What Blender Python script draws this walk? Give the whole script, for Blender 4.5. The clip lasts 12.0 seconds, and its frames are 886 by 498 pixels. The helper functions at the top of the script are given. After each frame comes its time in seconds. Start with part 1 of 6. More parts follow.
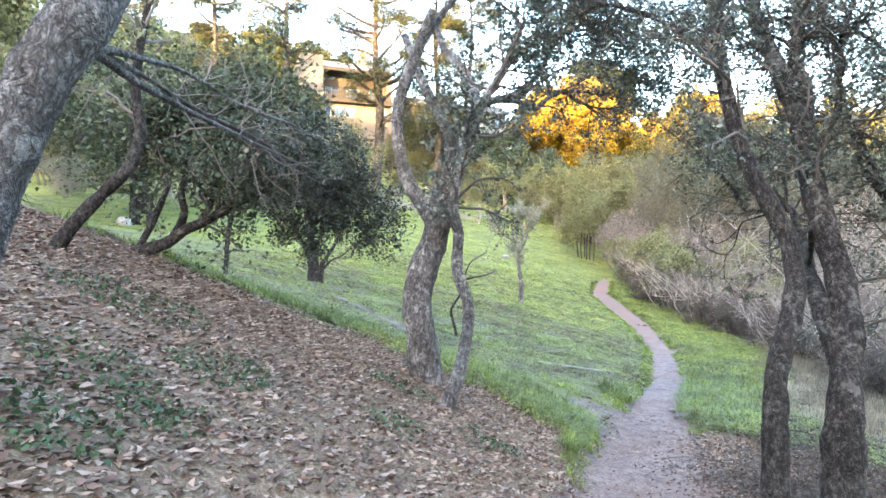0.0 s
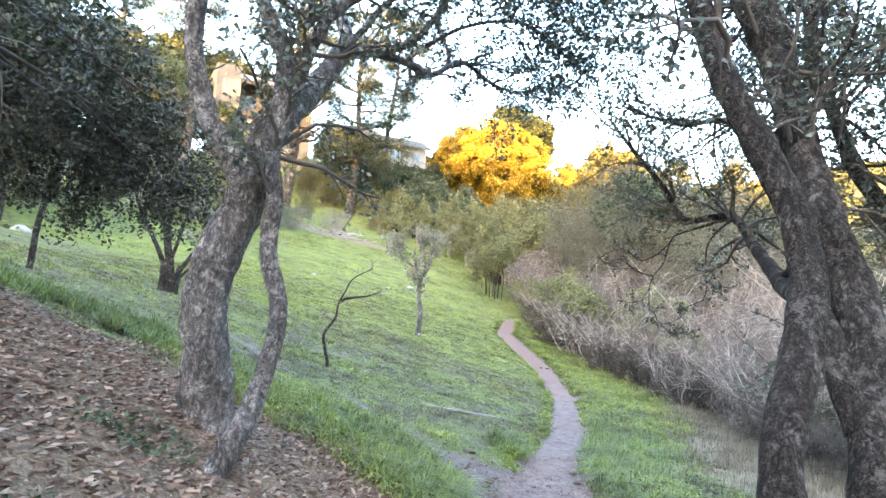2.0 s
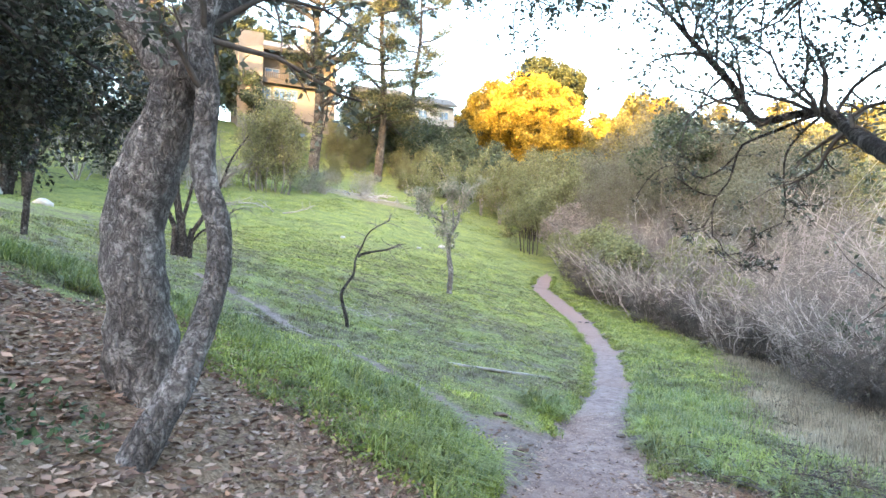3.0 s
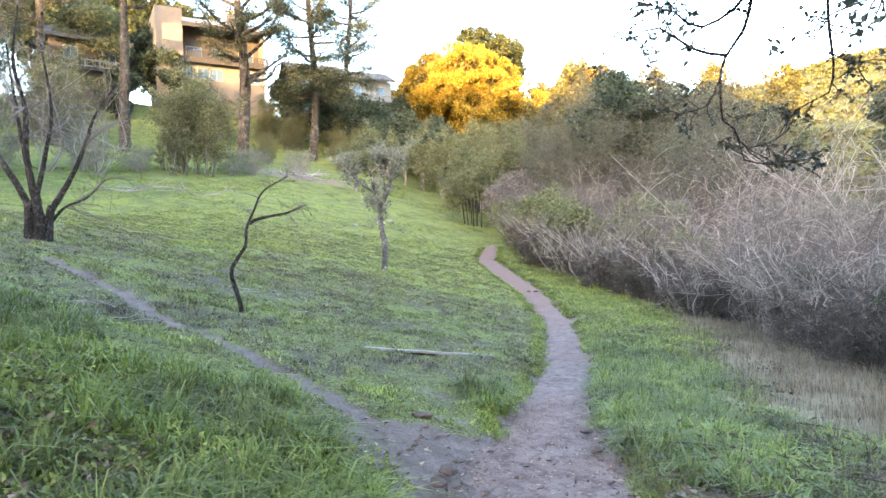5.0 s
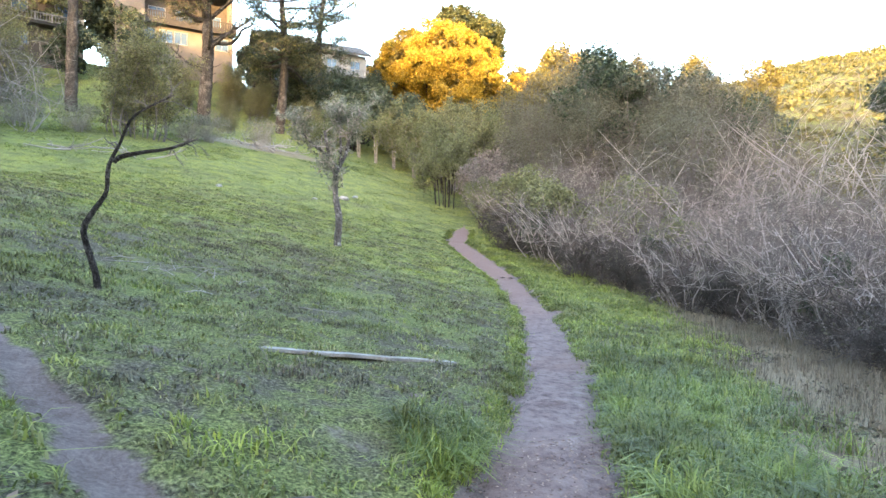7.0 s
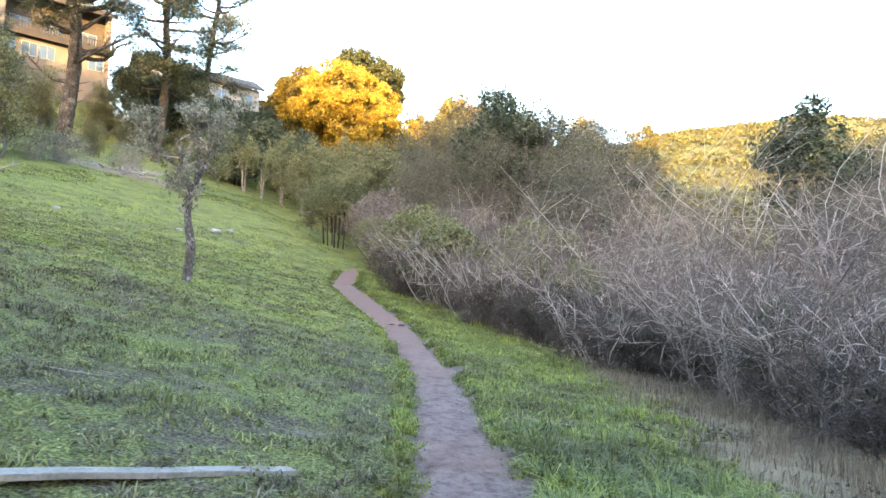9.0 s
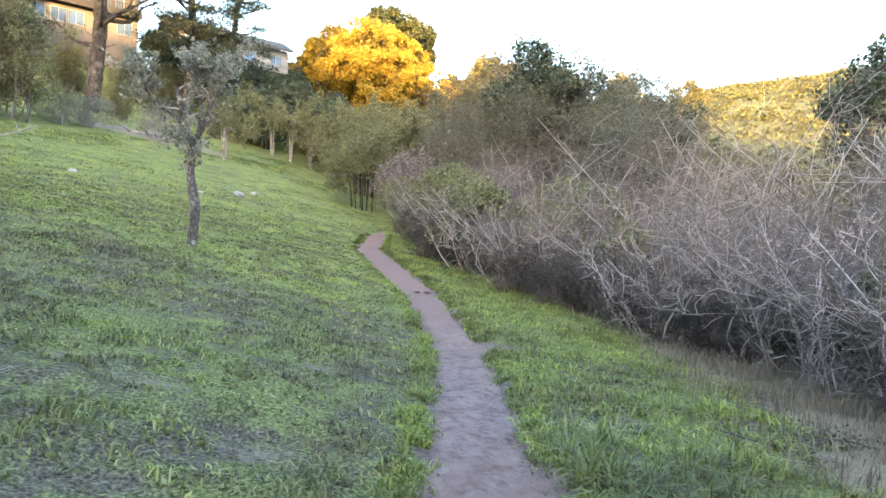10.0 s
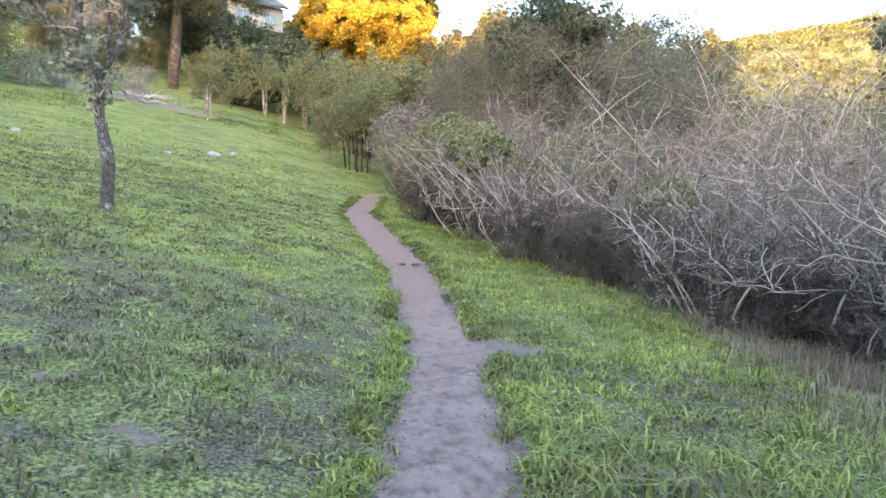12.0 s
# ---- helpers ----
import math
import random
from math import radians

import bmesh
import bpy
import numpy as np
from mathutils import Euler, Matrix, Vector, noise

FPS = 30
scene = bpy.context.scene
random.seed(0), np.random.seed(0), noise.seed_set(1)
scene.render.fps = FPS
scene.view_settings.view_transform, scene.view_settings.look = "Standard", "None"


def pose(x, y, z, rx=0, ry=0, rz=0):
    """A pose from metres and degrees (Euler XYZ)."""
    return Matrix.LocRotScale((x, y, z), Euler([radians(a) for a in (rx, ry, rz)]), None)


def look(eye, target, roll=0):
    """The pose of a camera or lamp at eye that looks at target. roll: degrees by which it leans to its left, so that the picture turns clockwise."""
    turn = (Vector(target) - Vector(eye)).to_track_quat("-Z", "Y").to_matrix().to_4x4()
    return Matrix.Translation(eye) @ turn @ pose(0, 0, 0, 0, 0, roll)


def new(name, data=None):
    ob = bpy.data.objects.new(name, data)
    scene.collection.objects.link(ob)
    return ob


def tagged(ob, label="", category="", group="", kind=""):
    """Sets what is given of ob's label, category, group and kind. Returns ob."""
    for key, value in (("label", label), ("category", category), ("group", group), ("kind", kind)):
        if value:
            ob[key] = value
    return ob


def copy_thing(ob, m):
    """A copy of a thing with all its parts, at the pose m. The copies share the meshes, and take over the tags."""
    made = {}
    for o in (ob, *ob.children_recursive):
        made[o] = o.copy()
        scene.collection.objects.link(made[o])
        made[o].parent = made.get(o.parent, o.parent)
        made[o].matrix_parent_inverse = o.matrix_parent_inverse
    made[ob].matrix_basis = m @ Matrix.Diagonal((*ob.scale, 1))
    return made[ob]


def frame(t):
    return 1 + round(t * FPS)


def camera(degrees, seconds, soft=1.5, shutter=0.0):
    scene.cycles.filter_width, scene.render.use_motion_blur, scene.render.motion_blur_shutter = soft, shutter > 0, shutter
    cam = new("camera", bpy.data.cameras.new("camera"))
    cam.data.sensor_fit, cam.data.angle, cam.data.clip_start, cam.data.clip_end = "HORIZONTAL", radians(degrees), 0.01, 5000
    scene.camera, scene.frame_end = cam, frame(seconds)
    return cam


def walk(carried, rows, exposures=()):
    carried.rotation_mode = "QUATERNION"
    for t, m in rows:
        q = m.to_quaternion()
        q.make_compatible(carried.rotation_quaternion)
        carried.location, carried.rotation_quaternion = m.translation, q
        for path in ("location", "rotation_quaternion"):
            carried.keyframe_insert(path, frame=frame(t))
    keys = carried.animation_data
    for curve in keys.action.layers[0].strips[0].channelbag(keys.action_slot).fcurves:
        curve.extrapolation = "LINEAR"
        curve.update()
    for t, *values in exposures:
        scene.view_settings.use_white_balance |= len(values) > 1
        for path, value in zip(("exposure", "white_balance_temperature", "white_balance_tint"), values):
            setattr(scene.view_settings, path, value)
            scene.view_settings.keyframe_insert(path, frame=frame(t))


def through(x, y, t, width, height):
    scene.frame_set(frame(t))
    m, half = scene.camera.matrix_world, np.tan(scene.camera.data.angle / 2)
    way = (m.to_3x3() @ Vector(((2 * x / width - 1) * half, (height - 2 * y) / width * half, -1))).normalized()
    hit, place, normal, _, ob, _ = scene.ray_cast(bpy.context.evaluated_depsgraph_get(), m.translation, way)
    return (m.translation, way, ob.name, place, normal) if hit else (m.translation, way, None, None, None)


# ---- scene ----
cam = camera(72.9, 12.0)
PATH = [
    (0, (0.002, -0.001, 1.378), (-0.034, 1.999, 1.407), -0.4),
    (0.5, (0.119, 0.592, 1.262), (0.311, 2.576, 1.417), 1.8),
    (1, (0.346, 1.285, 1.228), (0.684, 3.253, 1.348), 0.0),
    (1.5, (0.614, 1.892, 1.122), (0.931, 3.861, 1.276), 3.3),
    (2, (0.816, 2.475, 0.980), (1.057, 4.454, 1.139), 3.8),
    (2.5, (1.038, 3.105, 0.866), (1.262, 5.090, 0.960), 1.7),
    (3, (1.196, 3.698, 0.753), (1.328, 5.693, 0.780), 1.3),
    (3.2, (1.206, 3.913, 0.680), (1.370, 5.906, 0.633), 0.9),
    (4.8, (1.858, 5.695, 0.400), (2.041, 7.687, 0.424), -3.0),
    (5, (1.936, 5.952, 0.376), (2.237, 7.929, 0.337), -2.0),
    (5.5, (2.148, 6.678, 0.289), (2.594, 8.622, 0.147), 0.5),
    (6, (2.273, 7.361, 0.205), (2.746, 9.302, 0.121), 2.6),
    (6.5, (2.423, 8.052, 0.136), (2.889, 9.996, 0.065), 3.2),
    (7, (2.657, 8.813, 0.025), (3.049, 10.772, -0.062), 0.4),
    (7.5, (2.859, 9.643, -0.037), (3.372, 11.575, -0.069), -2.1),
    (7.7, (2.978, 9.921, -0.104), (3.537, 11.840, -0.033), -1.4),
    (9.3, (3.773, 11.963, -0.268), (4.523, 13.816, -0.204), 1.9),
    (9.5, (3.919, 12.252, -0.252), (4.667, 14.107, -0.253), 1.2),
    (10, (4.303, 13.099, -0.313), (4.926, 14.999, -0.357), 1.9),
    (10.5, (4.630, 13.807, -0.363), (5.366, 15.666, -0.390), 2.5),
    (11, (4.954, 14.572, -0.429), (5.524, 16.482, -0.586), 3.3),
    (11.5, (5.279, 15.347, -0.480), (5.862, 17.256, -0.599), -0.2),
    (12, (5.658, 16.083, -0.494), (6.250, 17.987, -0.654), 0.7),
]
EXPOSURE = 4.4
walk(cam, [(t, look(eye, target, roll)) for t, eye, target, roll in PATH],
     [(0.0, EXPOSURE + 0.75, 5970, 13), (2.5, EXPOSURE + 0.58, 5970, 13), (5.5, EXPOSURE + 0.25, 5920, 14), (9.0, EXPOSURE + 0.02, 5920, 14), (10.5, EXPOSURE + 0.02, 5900, 14), (12.0, EXPOSURE + 0.15, 5900, 14)])

# ---- light: a low sun behind the walker, the sky over a shaded valley ----
SUN_WAY = Vector((-0.42, -0.905, 0.0)).normalized()
SUN_HEIGHT = radians(5.0)
world = bpy.data.worlds.new("sky")
scene.world = world
world.use_nodes = True
wn = world.node_tree
sky = wn.nodes.new("ShaderNodeTexSky")
sky.sky_type = "NISHITA"
sky.sun_disc = False
sky.sun_elevation = SUN_HEIGHT
sky.sun_rotation = math.atan2(SUN_WAY.x, SUN_WAY.y)
sky.air_density, sky.dust_density, sky.ozone_density = 1.0, 2.0, 1.0
back = wn.nodes["Background"]
back.inputs["Strength"].default_value = 0.15
wn.links.new(sky.outputs["Color"], back.inputs["Color"])
sun = new("sun", bpy.data.lights.new("sun", "SUN"))
sun.data.energy, sun.data.angle, sun.data.color = 1.25, radians(0.5), (1.0, 0.66, 0.25)
to_sun = SUN_WAY * math.cos(SUN_HEIGHT) + Vector((0, 0, math.sin(SUN_HEIGHT)))
sun.matrix_world = look(tuple(to_sun * 300), (0, 0, 0))

# ---- materials ----
def node_mat(name, roughness=0.9, spec=0.2):
    m = bpy.data.materials.new(name)
    m.use_nodes = True
    b = m.node_tree.nodes["Principled BSDF"]
    b.inputs["Roughness"].default_value = roughness
    b.inputs["Specular IOR Level"].default_value = spec
    return m, m.node_tree, b


def tex_noise(nt, scale, detail=6.0, rough=0.6, space="Object", stretch=None):
    co = nt.nodes.new("ShaderNodeTexCoord")
    n = nt.nodes.new("ShaderNodeTexNoise")
    n.inputs["Scale"].default_value, n.inputs["Detail"].default_value = scale, detail
    n.inputs["Roughness"].default_value = rough
    out = co.outputs[space]
    if stretch:
        mp = nt.nodes.new("ShaderNodeMapping")
        mp.inputs["Scale"].default_value = stretch
        nt.links.new(out, mp.inputs["Vector"])
        out = mp.outputs["Vector"]
    nt.links.new(out, n.inputs["Vector"])
    return n.outputs["Fac"]


def ramp(nt, fac, stops):
    r = nt.nodes.new("ShaderNodeValToRGB")
    e = r.color_ramp.elements
    while len(e) < len(stops):
        e.new(0.5)
    for el, (p, c) in zip(e, stops):
        el.position = p
        el.color = (*c, 1.0) if len(c) == 3 else c
    nt.links.new(fac, r.inputs["Fac"])
    return r.outputs["Color"]


def mixed(nt, fac, a, b, kind="MIX"):
    m = nt.nodes.new("ShaderNodeMix")
    m.data_type, m.blend_type = "RGBA", kind
    for sock, v in ((m.inputs[0], fac), (m.inputs[6], a), (m.inputs[7], b)):
        if isinstance(v, (int, float)):
            sock.default_value = v
        elif isinstance(v, tuple):
            sock.default_value = (*v, 1.0)
        else:
            nt.links.new(v, sock)
    return m.outputs[2]


def maths(nt, op, a, b=0.0):
    m = nt.nodes.new("ShaderNodeMath")
    m.operation, m.use_clamp = op, False
    for sock, v in ((m.inputs[0], a), (m.inputs[1], b)):
        if isinstance(v, (int, float)):
            sock.default_value = v
        else:
            nt.links.new(v, sock)
    return m.outputs[0]


def bumped(nt, bsdf, height, strength, distance):
    b = nt.nodes.new("ShaderNodeBump")
    b.inputs["Strength"].default_value, b.inputs["Distance"].default_value = strength, distance
    nt.links.new(height, b.inputs["Height"])
    nt.links.new(b.outputs["Normal"], bsdf.inputs["Normal"])


def attribute(nt, name):
    a = nt.nodes.new("ShaderNodeAttribute")
    a.attribute_name = name
    return a.outputs["Fac"]


def leaf_mat(name, dark, mid, light, through=0.3, rough=0.55, mottle=0.0):
    """Foliage: each leaf its own tone, some light passing through."""
    m, nt, b = node_mat(name, rough, 0.3)
    g = nt.nodes.new("ShaderNodeNewGeometry")
    col = ramp(nt, g.outputs["Random Per Island"], [(0.0, dark), (0.5, mid), (1.0, light)])
    big = tex_noise(nt, 1.3, 3.0)
    col = mixed(nt, maths(nt, "MULTIPLY", big, 0.5), col, tuple(c * 0.55 for c in mid))
    if mottle:
        spots = ramp(nt, tex_noise(nt, 2.4, 6.0, 0.7), [(0.36, (1 - mottle,) * 3), (0.5, (0.95,) * 3), (0.64, (1 + 0.45 * mottle,) * 3)])
        col = mixed(nt, 1.0, col, spots, "MULTIPLY")
        wide = ramp(nt, tex_noise(nt, 0.7, 6.0, 0.65), [(0.4, (0.72, 0.66, 0.7)), (0.5, (0.98, 0.98, 0.98)), (0.6, (1.16, 1.2, 0.92))])
        col = mixed(nt, 1.0, col, wide, "MULTIPLY")
    nt.links.new(col, b.inputs["Base Color"])
    tr = nt.nodes.new("ShaderNodeBsdfTranslucent")
    nt.links.new(col, tr.inputs["Color"])
    mx = nt.nodes.new("ShaderNodeMixShader")
    mx.inputs[0].default_value = through
    nt.links.new(b.outputs[0], mx.inputs[1])
    nt.links.new(tr.outputs[0], mx.inputs[2])
    nt.links.new(mx.outputs[0], nt.nodes["Material Output"].inputs["Surface"])
    return m


def bark_mat(name, dark, mid, light, scale=13.0, deep=0.02, patchy=0.5):
    """Furrowed bark: narrow upright ridges broken across, dark cracks, pale lichen flecks."""
    m, nt, b = node_mat(name, 0.95, 0.1)
    co = nt.nodes.new("ShaderNodeTexCoord")
    warp = nt.nodes.new("ShaderNodeTexNoise")
    warp.inputs["Scale"].default_value, warp.inputs["Detail"].default_value = scale * 0.5, 5.0
    nt.links.new(co.outputs["Object"], warp.inputs["Vector"])
    off = nt.nodes.new("ShaderNodeVectorMath")
    off.operation = "MULTIPLY_ADD"
    off.inputs[1].default_value = (2.6 / scale, 2.6 / scale, 6.0 / scale)
    nt.links.new(warp.outputs["Color"], off.inputs[0])
    nt.links.new(co.outputs["Object"], off.inputs[2])
    ridges = []
    for k, squeeze in ((2.6, 0.3), (5.5, 0.45)):
        mp = nt.nodes.new("ShaderNodeMapping")
        mp.inputs["Scale"].default_value = (1.0, 1.0, squeeze)
        nt.links.new(off.outputs[0], mp.inputs["Vector"])
        v = nt.nodes.new("ShaderNodeTexVoronoi")
        v.feature = "DISTANCE_TO_EDGE"
        v.inputs["Scale"].default_value = scale * k
        nt.links.new(mp.outputs["Vector"], v.inputs["Vector"])
        ridges.append(ramp(nt, v.outputs["Distance"], [(0.02, (0, 0, 0)), (0.3, (1, 1, 1))]))
    crack = maths(nt, "ADD", maths(nt, "MULTIPLY", ridges[0], 0.65), maths(nt, "MULTIPLY", ridges[1], 0.35))
    furrow = tex_noise(nt, scale * 2.2, 8.0, 0.75, stretch=(1.0, 1.0, 0.5))
    col = ramp(nt, furrow, [(0.28, dark), (0.5, mid), (0.72, light)])
    col = mixed(nt, ramp(nt, crack, [(0.1, (0.35, 0.35, 0.35)), (0.5, (1, 1, 1))]), dark, col)
    lichen = ramp(nt, tex_noise(nt, scale * 0.5, 9.0, 0.78), [(0.53, (0, 0, 0)), (0.6, (1, 1, 1))])
    col = mixed(nt, maths(nt, "MULTIPLY", lichen, patchy), col, tuple(min(1.0, c * 1.35) for c in light))
    col = mixed(nt, 1.0, col, ramp(nt, tex_noise(nt, 2.3, 4.0, 0.6), [(0.35, (0.62, 0.6, 0.58)), (0.65, (1.25, 1.25, 1.25))]), "MULTIPLY")
    nt.links.new(col, b.inputs["Base Color"])
    bumped(nt, b, maths(nt, "ADD", crack, maths(nt, "MULTIPLY", furrow, 0.7)), 1.0, deep)
    return m


def plain_mat(name, a, b_, scale=3.0, rough=0.8, bump=0.0, metal=0.0, fine=40.0):
    """A surface of two tones, mottled at two scales."""
    m, nt, b = node_mat(name, rough, 0.3)
    b.inputs["Metallic"].default_value = metal
    col = ramp(nt, tex_noise(nt, scale), [(0.3, a), (0.7, b_)])
    grain = tex_noise(nt, fine, 3.0)
    col = mixed(nt, 0.25, col, ramp(nt, grain, [(0.3, tuple(c * 0.6 for c in a)), (0.7, tuple(min(1, c * 1.15) for c in b_))]))
    nt.links.new(col, b.inputs["Base Color"])
    if bump:
        bumped(nt, b, grain, 0.6, bump)
    return m


M = {}
M["oak_bark"] = bark_mat("oak_bark", (0.042, 0.036, 0.035), (0.165, 0.15, 0.146), (0.4, 0.375, 0.37), 11.0, 0.04)
M["dark_bark"] = bark_mat("dark_bark", (0.016, 0.013, 0.012), (0.055, 0.046, 0.042), (0.19, 0.17, 0.16), 12.0, 0.04, 0.4)
M["pine_bark"] = bark_mat("pine_bark", (0.035, 0.029, 0.025), (0.085, 0.07, 0.06), (0.16, 0.135, 0.118), 2.2, 0.08)
M["pale_bark"] = bark_mat("pale_bark", (0.12, 0.105, 0.09), (0.27, 0.245, 0.22), (0.42, 0.39, 0.36), 7.0, 0.01)
M["twig"] = plain_mat("twig", (0.07, 0.056, 0.05), (0.2, 0.168, 0.15), 0.9, 0.9)
M["pale_twig"] = plain_mat("pale_twig", (0.19, 0.16, 0.147), (0.43, 0.38, 0.355), 0.8, 0.9)
M["dark_twig"] = plain_mat("dark_twig", (0.03, 0.024, 0.02), (0.1, 0.083, 0.073), 1.5, 0.9)
M["oak_leaf"] = leaf_mat("oak_leaf", (0.03, 0.038, 0.028), (0.07, 0.084, 0.062), (0.16, 0.175, 0.14), 0.25, 0.38)
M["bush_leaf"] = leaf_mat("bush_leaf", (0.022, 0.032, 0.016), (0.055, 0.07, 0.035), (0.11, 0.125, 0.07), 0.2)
M["olive_leaf"] = leaf_mat("olive_leaf", (0.075, 0.08, 0.036), (0.165, 0.17, 0.074), (0.28, 0.275, 0.13))
M["grey_leaf"] = leaf_mat("grey_leaf", (0.1, 0.105, 0.075), (0.2, 0.2, 0.145), (0.31, 0.3, 0.23))
M["mauve_leaf"] = leaf_mat("mauve_leaf", (0.11, 0.085, 0.075), (0.22, 0.18, 0.16), (0.34, 0.29, 0.265))
# bloom yellow; it also gives the skyline pine its painted sunlight
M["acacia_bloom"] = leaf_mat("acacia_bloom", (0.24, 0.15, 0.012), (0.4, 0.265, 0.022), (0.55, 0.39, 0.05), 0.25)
# darkened bloom tone that paints the shade inside the yellow crowns
M["acacia_shade_leaf"] = leaf_mat("acacia_shade_leaf", (0.1, 0.075, 0.014), (0.2, 0.14, 0.022), (0.3, 0.21, 0.035), 0.2)
# olive leaf turned golden: sunlight put into the colour of the far trees
M["sun_tinted_leaf"] = leaf_mat("sun_tinted_leaf", (0.07, 0.06, 0.016), (0.17, 0.14, 0.035), (0.29, 0.235, 0.06), 0.25)
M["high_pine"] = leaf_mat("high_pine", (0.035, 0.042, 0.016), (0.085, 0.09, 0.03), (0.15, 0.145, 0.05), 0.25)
M["haze_leaf"] = leaf_mat("haze_leaf", (0.06, 0.057, 0.036), (0.125, 0.118, 0.075), (0.2, 0.188, 0.125), 0.25)
M["feather_leaf"] = leaf_mat("feather_leaf", (0.065, 0.066, 0.026), (0.165, 0.158, 0.064), (0.29, 0.262, 0.12), 0.35)
M["canopy_leaf"] = leaf_mat("canopy_leaf", (0.016, 0.02, 0.013), (0.036, 0.042, 0.028), (0.085, 0.092, 0.062), 0.15, 0.4)
M["pine_needle"] = leaf_mat("pine_needle", (0.026, 0.034, 0.018), (0.07, 0.076, 0.034), (0.2, 0.178, 0.062), 0.25)
M["dry_leaf"] = leaf_mat("dry_leaf", (0.05, 0.027, 0.019), (0.17, 0.102, 0.074), (0.42, 0.305, 0.24), 0.15, 0.6)
M["bracken"] = leaf_mat("bracken", (0.03, 0.022, 0.018), (0.075, 0.055, 0.045), (0.15, 0.115, 0.095), 0.1, 0.8)
M["herb"] = leaf_mat("herb", (0.02, 0.036, 0.014), (0.045, 0.075, 0.03), (0.09, 0.125, 0.06), 0.25, 0.5)
M["lush_grass"] = leaf_mat("lush_grass", (0.08, 0.104, 0.024), (0.205, 0.238, 0.054), (0.38, 0.395, 0.115), 0.35, 0.5, 0.4)
M["tussock"] = leaf_mat("tussock", (0.06, 0.084, 0.02), (0.165, 0.2, 0.046), (0.33, 0.355, 0.11), 0.35, 0.45, 0.4)
M["scrub"] = leaf_mat("scrub", (0.055, 0.052, 0.016), (0.12, 0.11, 0.034), (0.21, 0.185, 0.062), 0.15, 0.8)
M["rosette"] = leaf_mat("rosette", (0.06, 0.062, 0.03), (0.14, 0.142, 0.068), (0.29, 0.275, 0.15), 0.2, 0.6, 0.4)
M["grass"] = leaf_mat("grass", (0.09, 0.096, 0.038), (0.195, 0.2, 0.08), (0.36, 0.35, 0.16), 0.35, 0.6, 0.45)
M["dull_grass"] = leaf_mat("dull_grass", (0.06, 0.054, 0.036), (0.15, 0.136, 0.088), (0.34, 0.3, 0.21), 0.3, 0.7, 0.5)
M["dry_grass"] = leaf_mat("dry_grass", (0.1, 0.08, 0.055), (0.19, 0.155, 0.11), (0.32, 0.27, 0.2), 0.3, 0.7)
M["soil"] = plain_mat("soil", (0.045, 0.032, 0.026), (0.12, 0.088, 0.074), 9.0, 0.95, 0.02)
M["wood_grey"] = plain_mat("wood_grey", (0.14, 0.128, 0.115), (0.3, 0.28, 0.255), 5.0, 0.85, 0.004)
M["wood_brown"] = plain_mat("wood_brown", (0.16, 0.11, 0.07), (0.34, 0.25, 0.17), 5.0, 0.85, 0.004)
M["stone"] = plain_mat("stone", (0.2, 0.185, 0.17), (0.36, 0.34, 0.32), 8.0, 0.85, 0.006)
M["stucco"] = plain_mat("stucco", (0.15, 0.12, 0.098), (0.215, 0.176, 0.146), 0.6, 0.9, 0.01, fine=12.0)
M["white_wall"] = plain_mat("white_wall", (0.24, 0.235, 0.23), (0.32, 0.31, 0.3), 0.6, 0.85, fine=12.0)
M["brown_siding"] = plain_mat("brown_siding", (0.06, 0.047, 0.038), (0.11, 0.087, 0.07), 0.8, 0.85, fine=9.0)
M["roof"] = plain_mat("roof", (0.07, 0.062, 0.056), (0.13, 0.115, 0.1), 0.8, 0.9, fine=6.0)
M["tan_roof"] = plain_mat("tan_roof", (0.17, 0.13, 0.105), (0.27, 0.215, 0.175), 0.7, 0.9, 0.01, fine=7.0)
M["rail"] = plain_mat("rail", (0.03, 0.024, 0.02), (0.065, 0.052, 0.044), 1.0, 0.7)
M["white_paint"] = plain_mat("white_paint", (0.27, 0.265, 0.26), (0.34, 0.335, 0.33), 1.0, 0.6)
glass, _nt, _b = node_mat("glass", 0.06, 0.6)
_b.inputs["Base Color"].default_value = (0.09, 0.13, 0.19, 1)
_b.inputs["Metallic"].default_value = 0.1
M["glass"] = glass


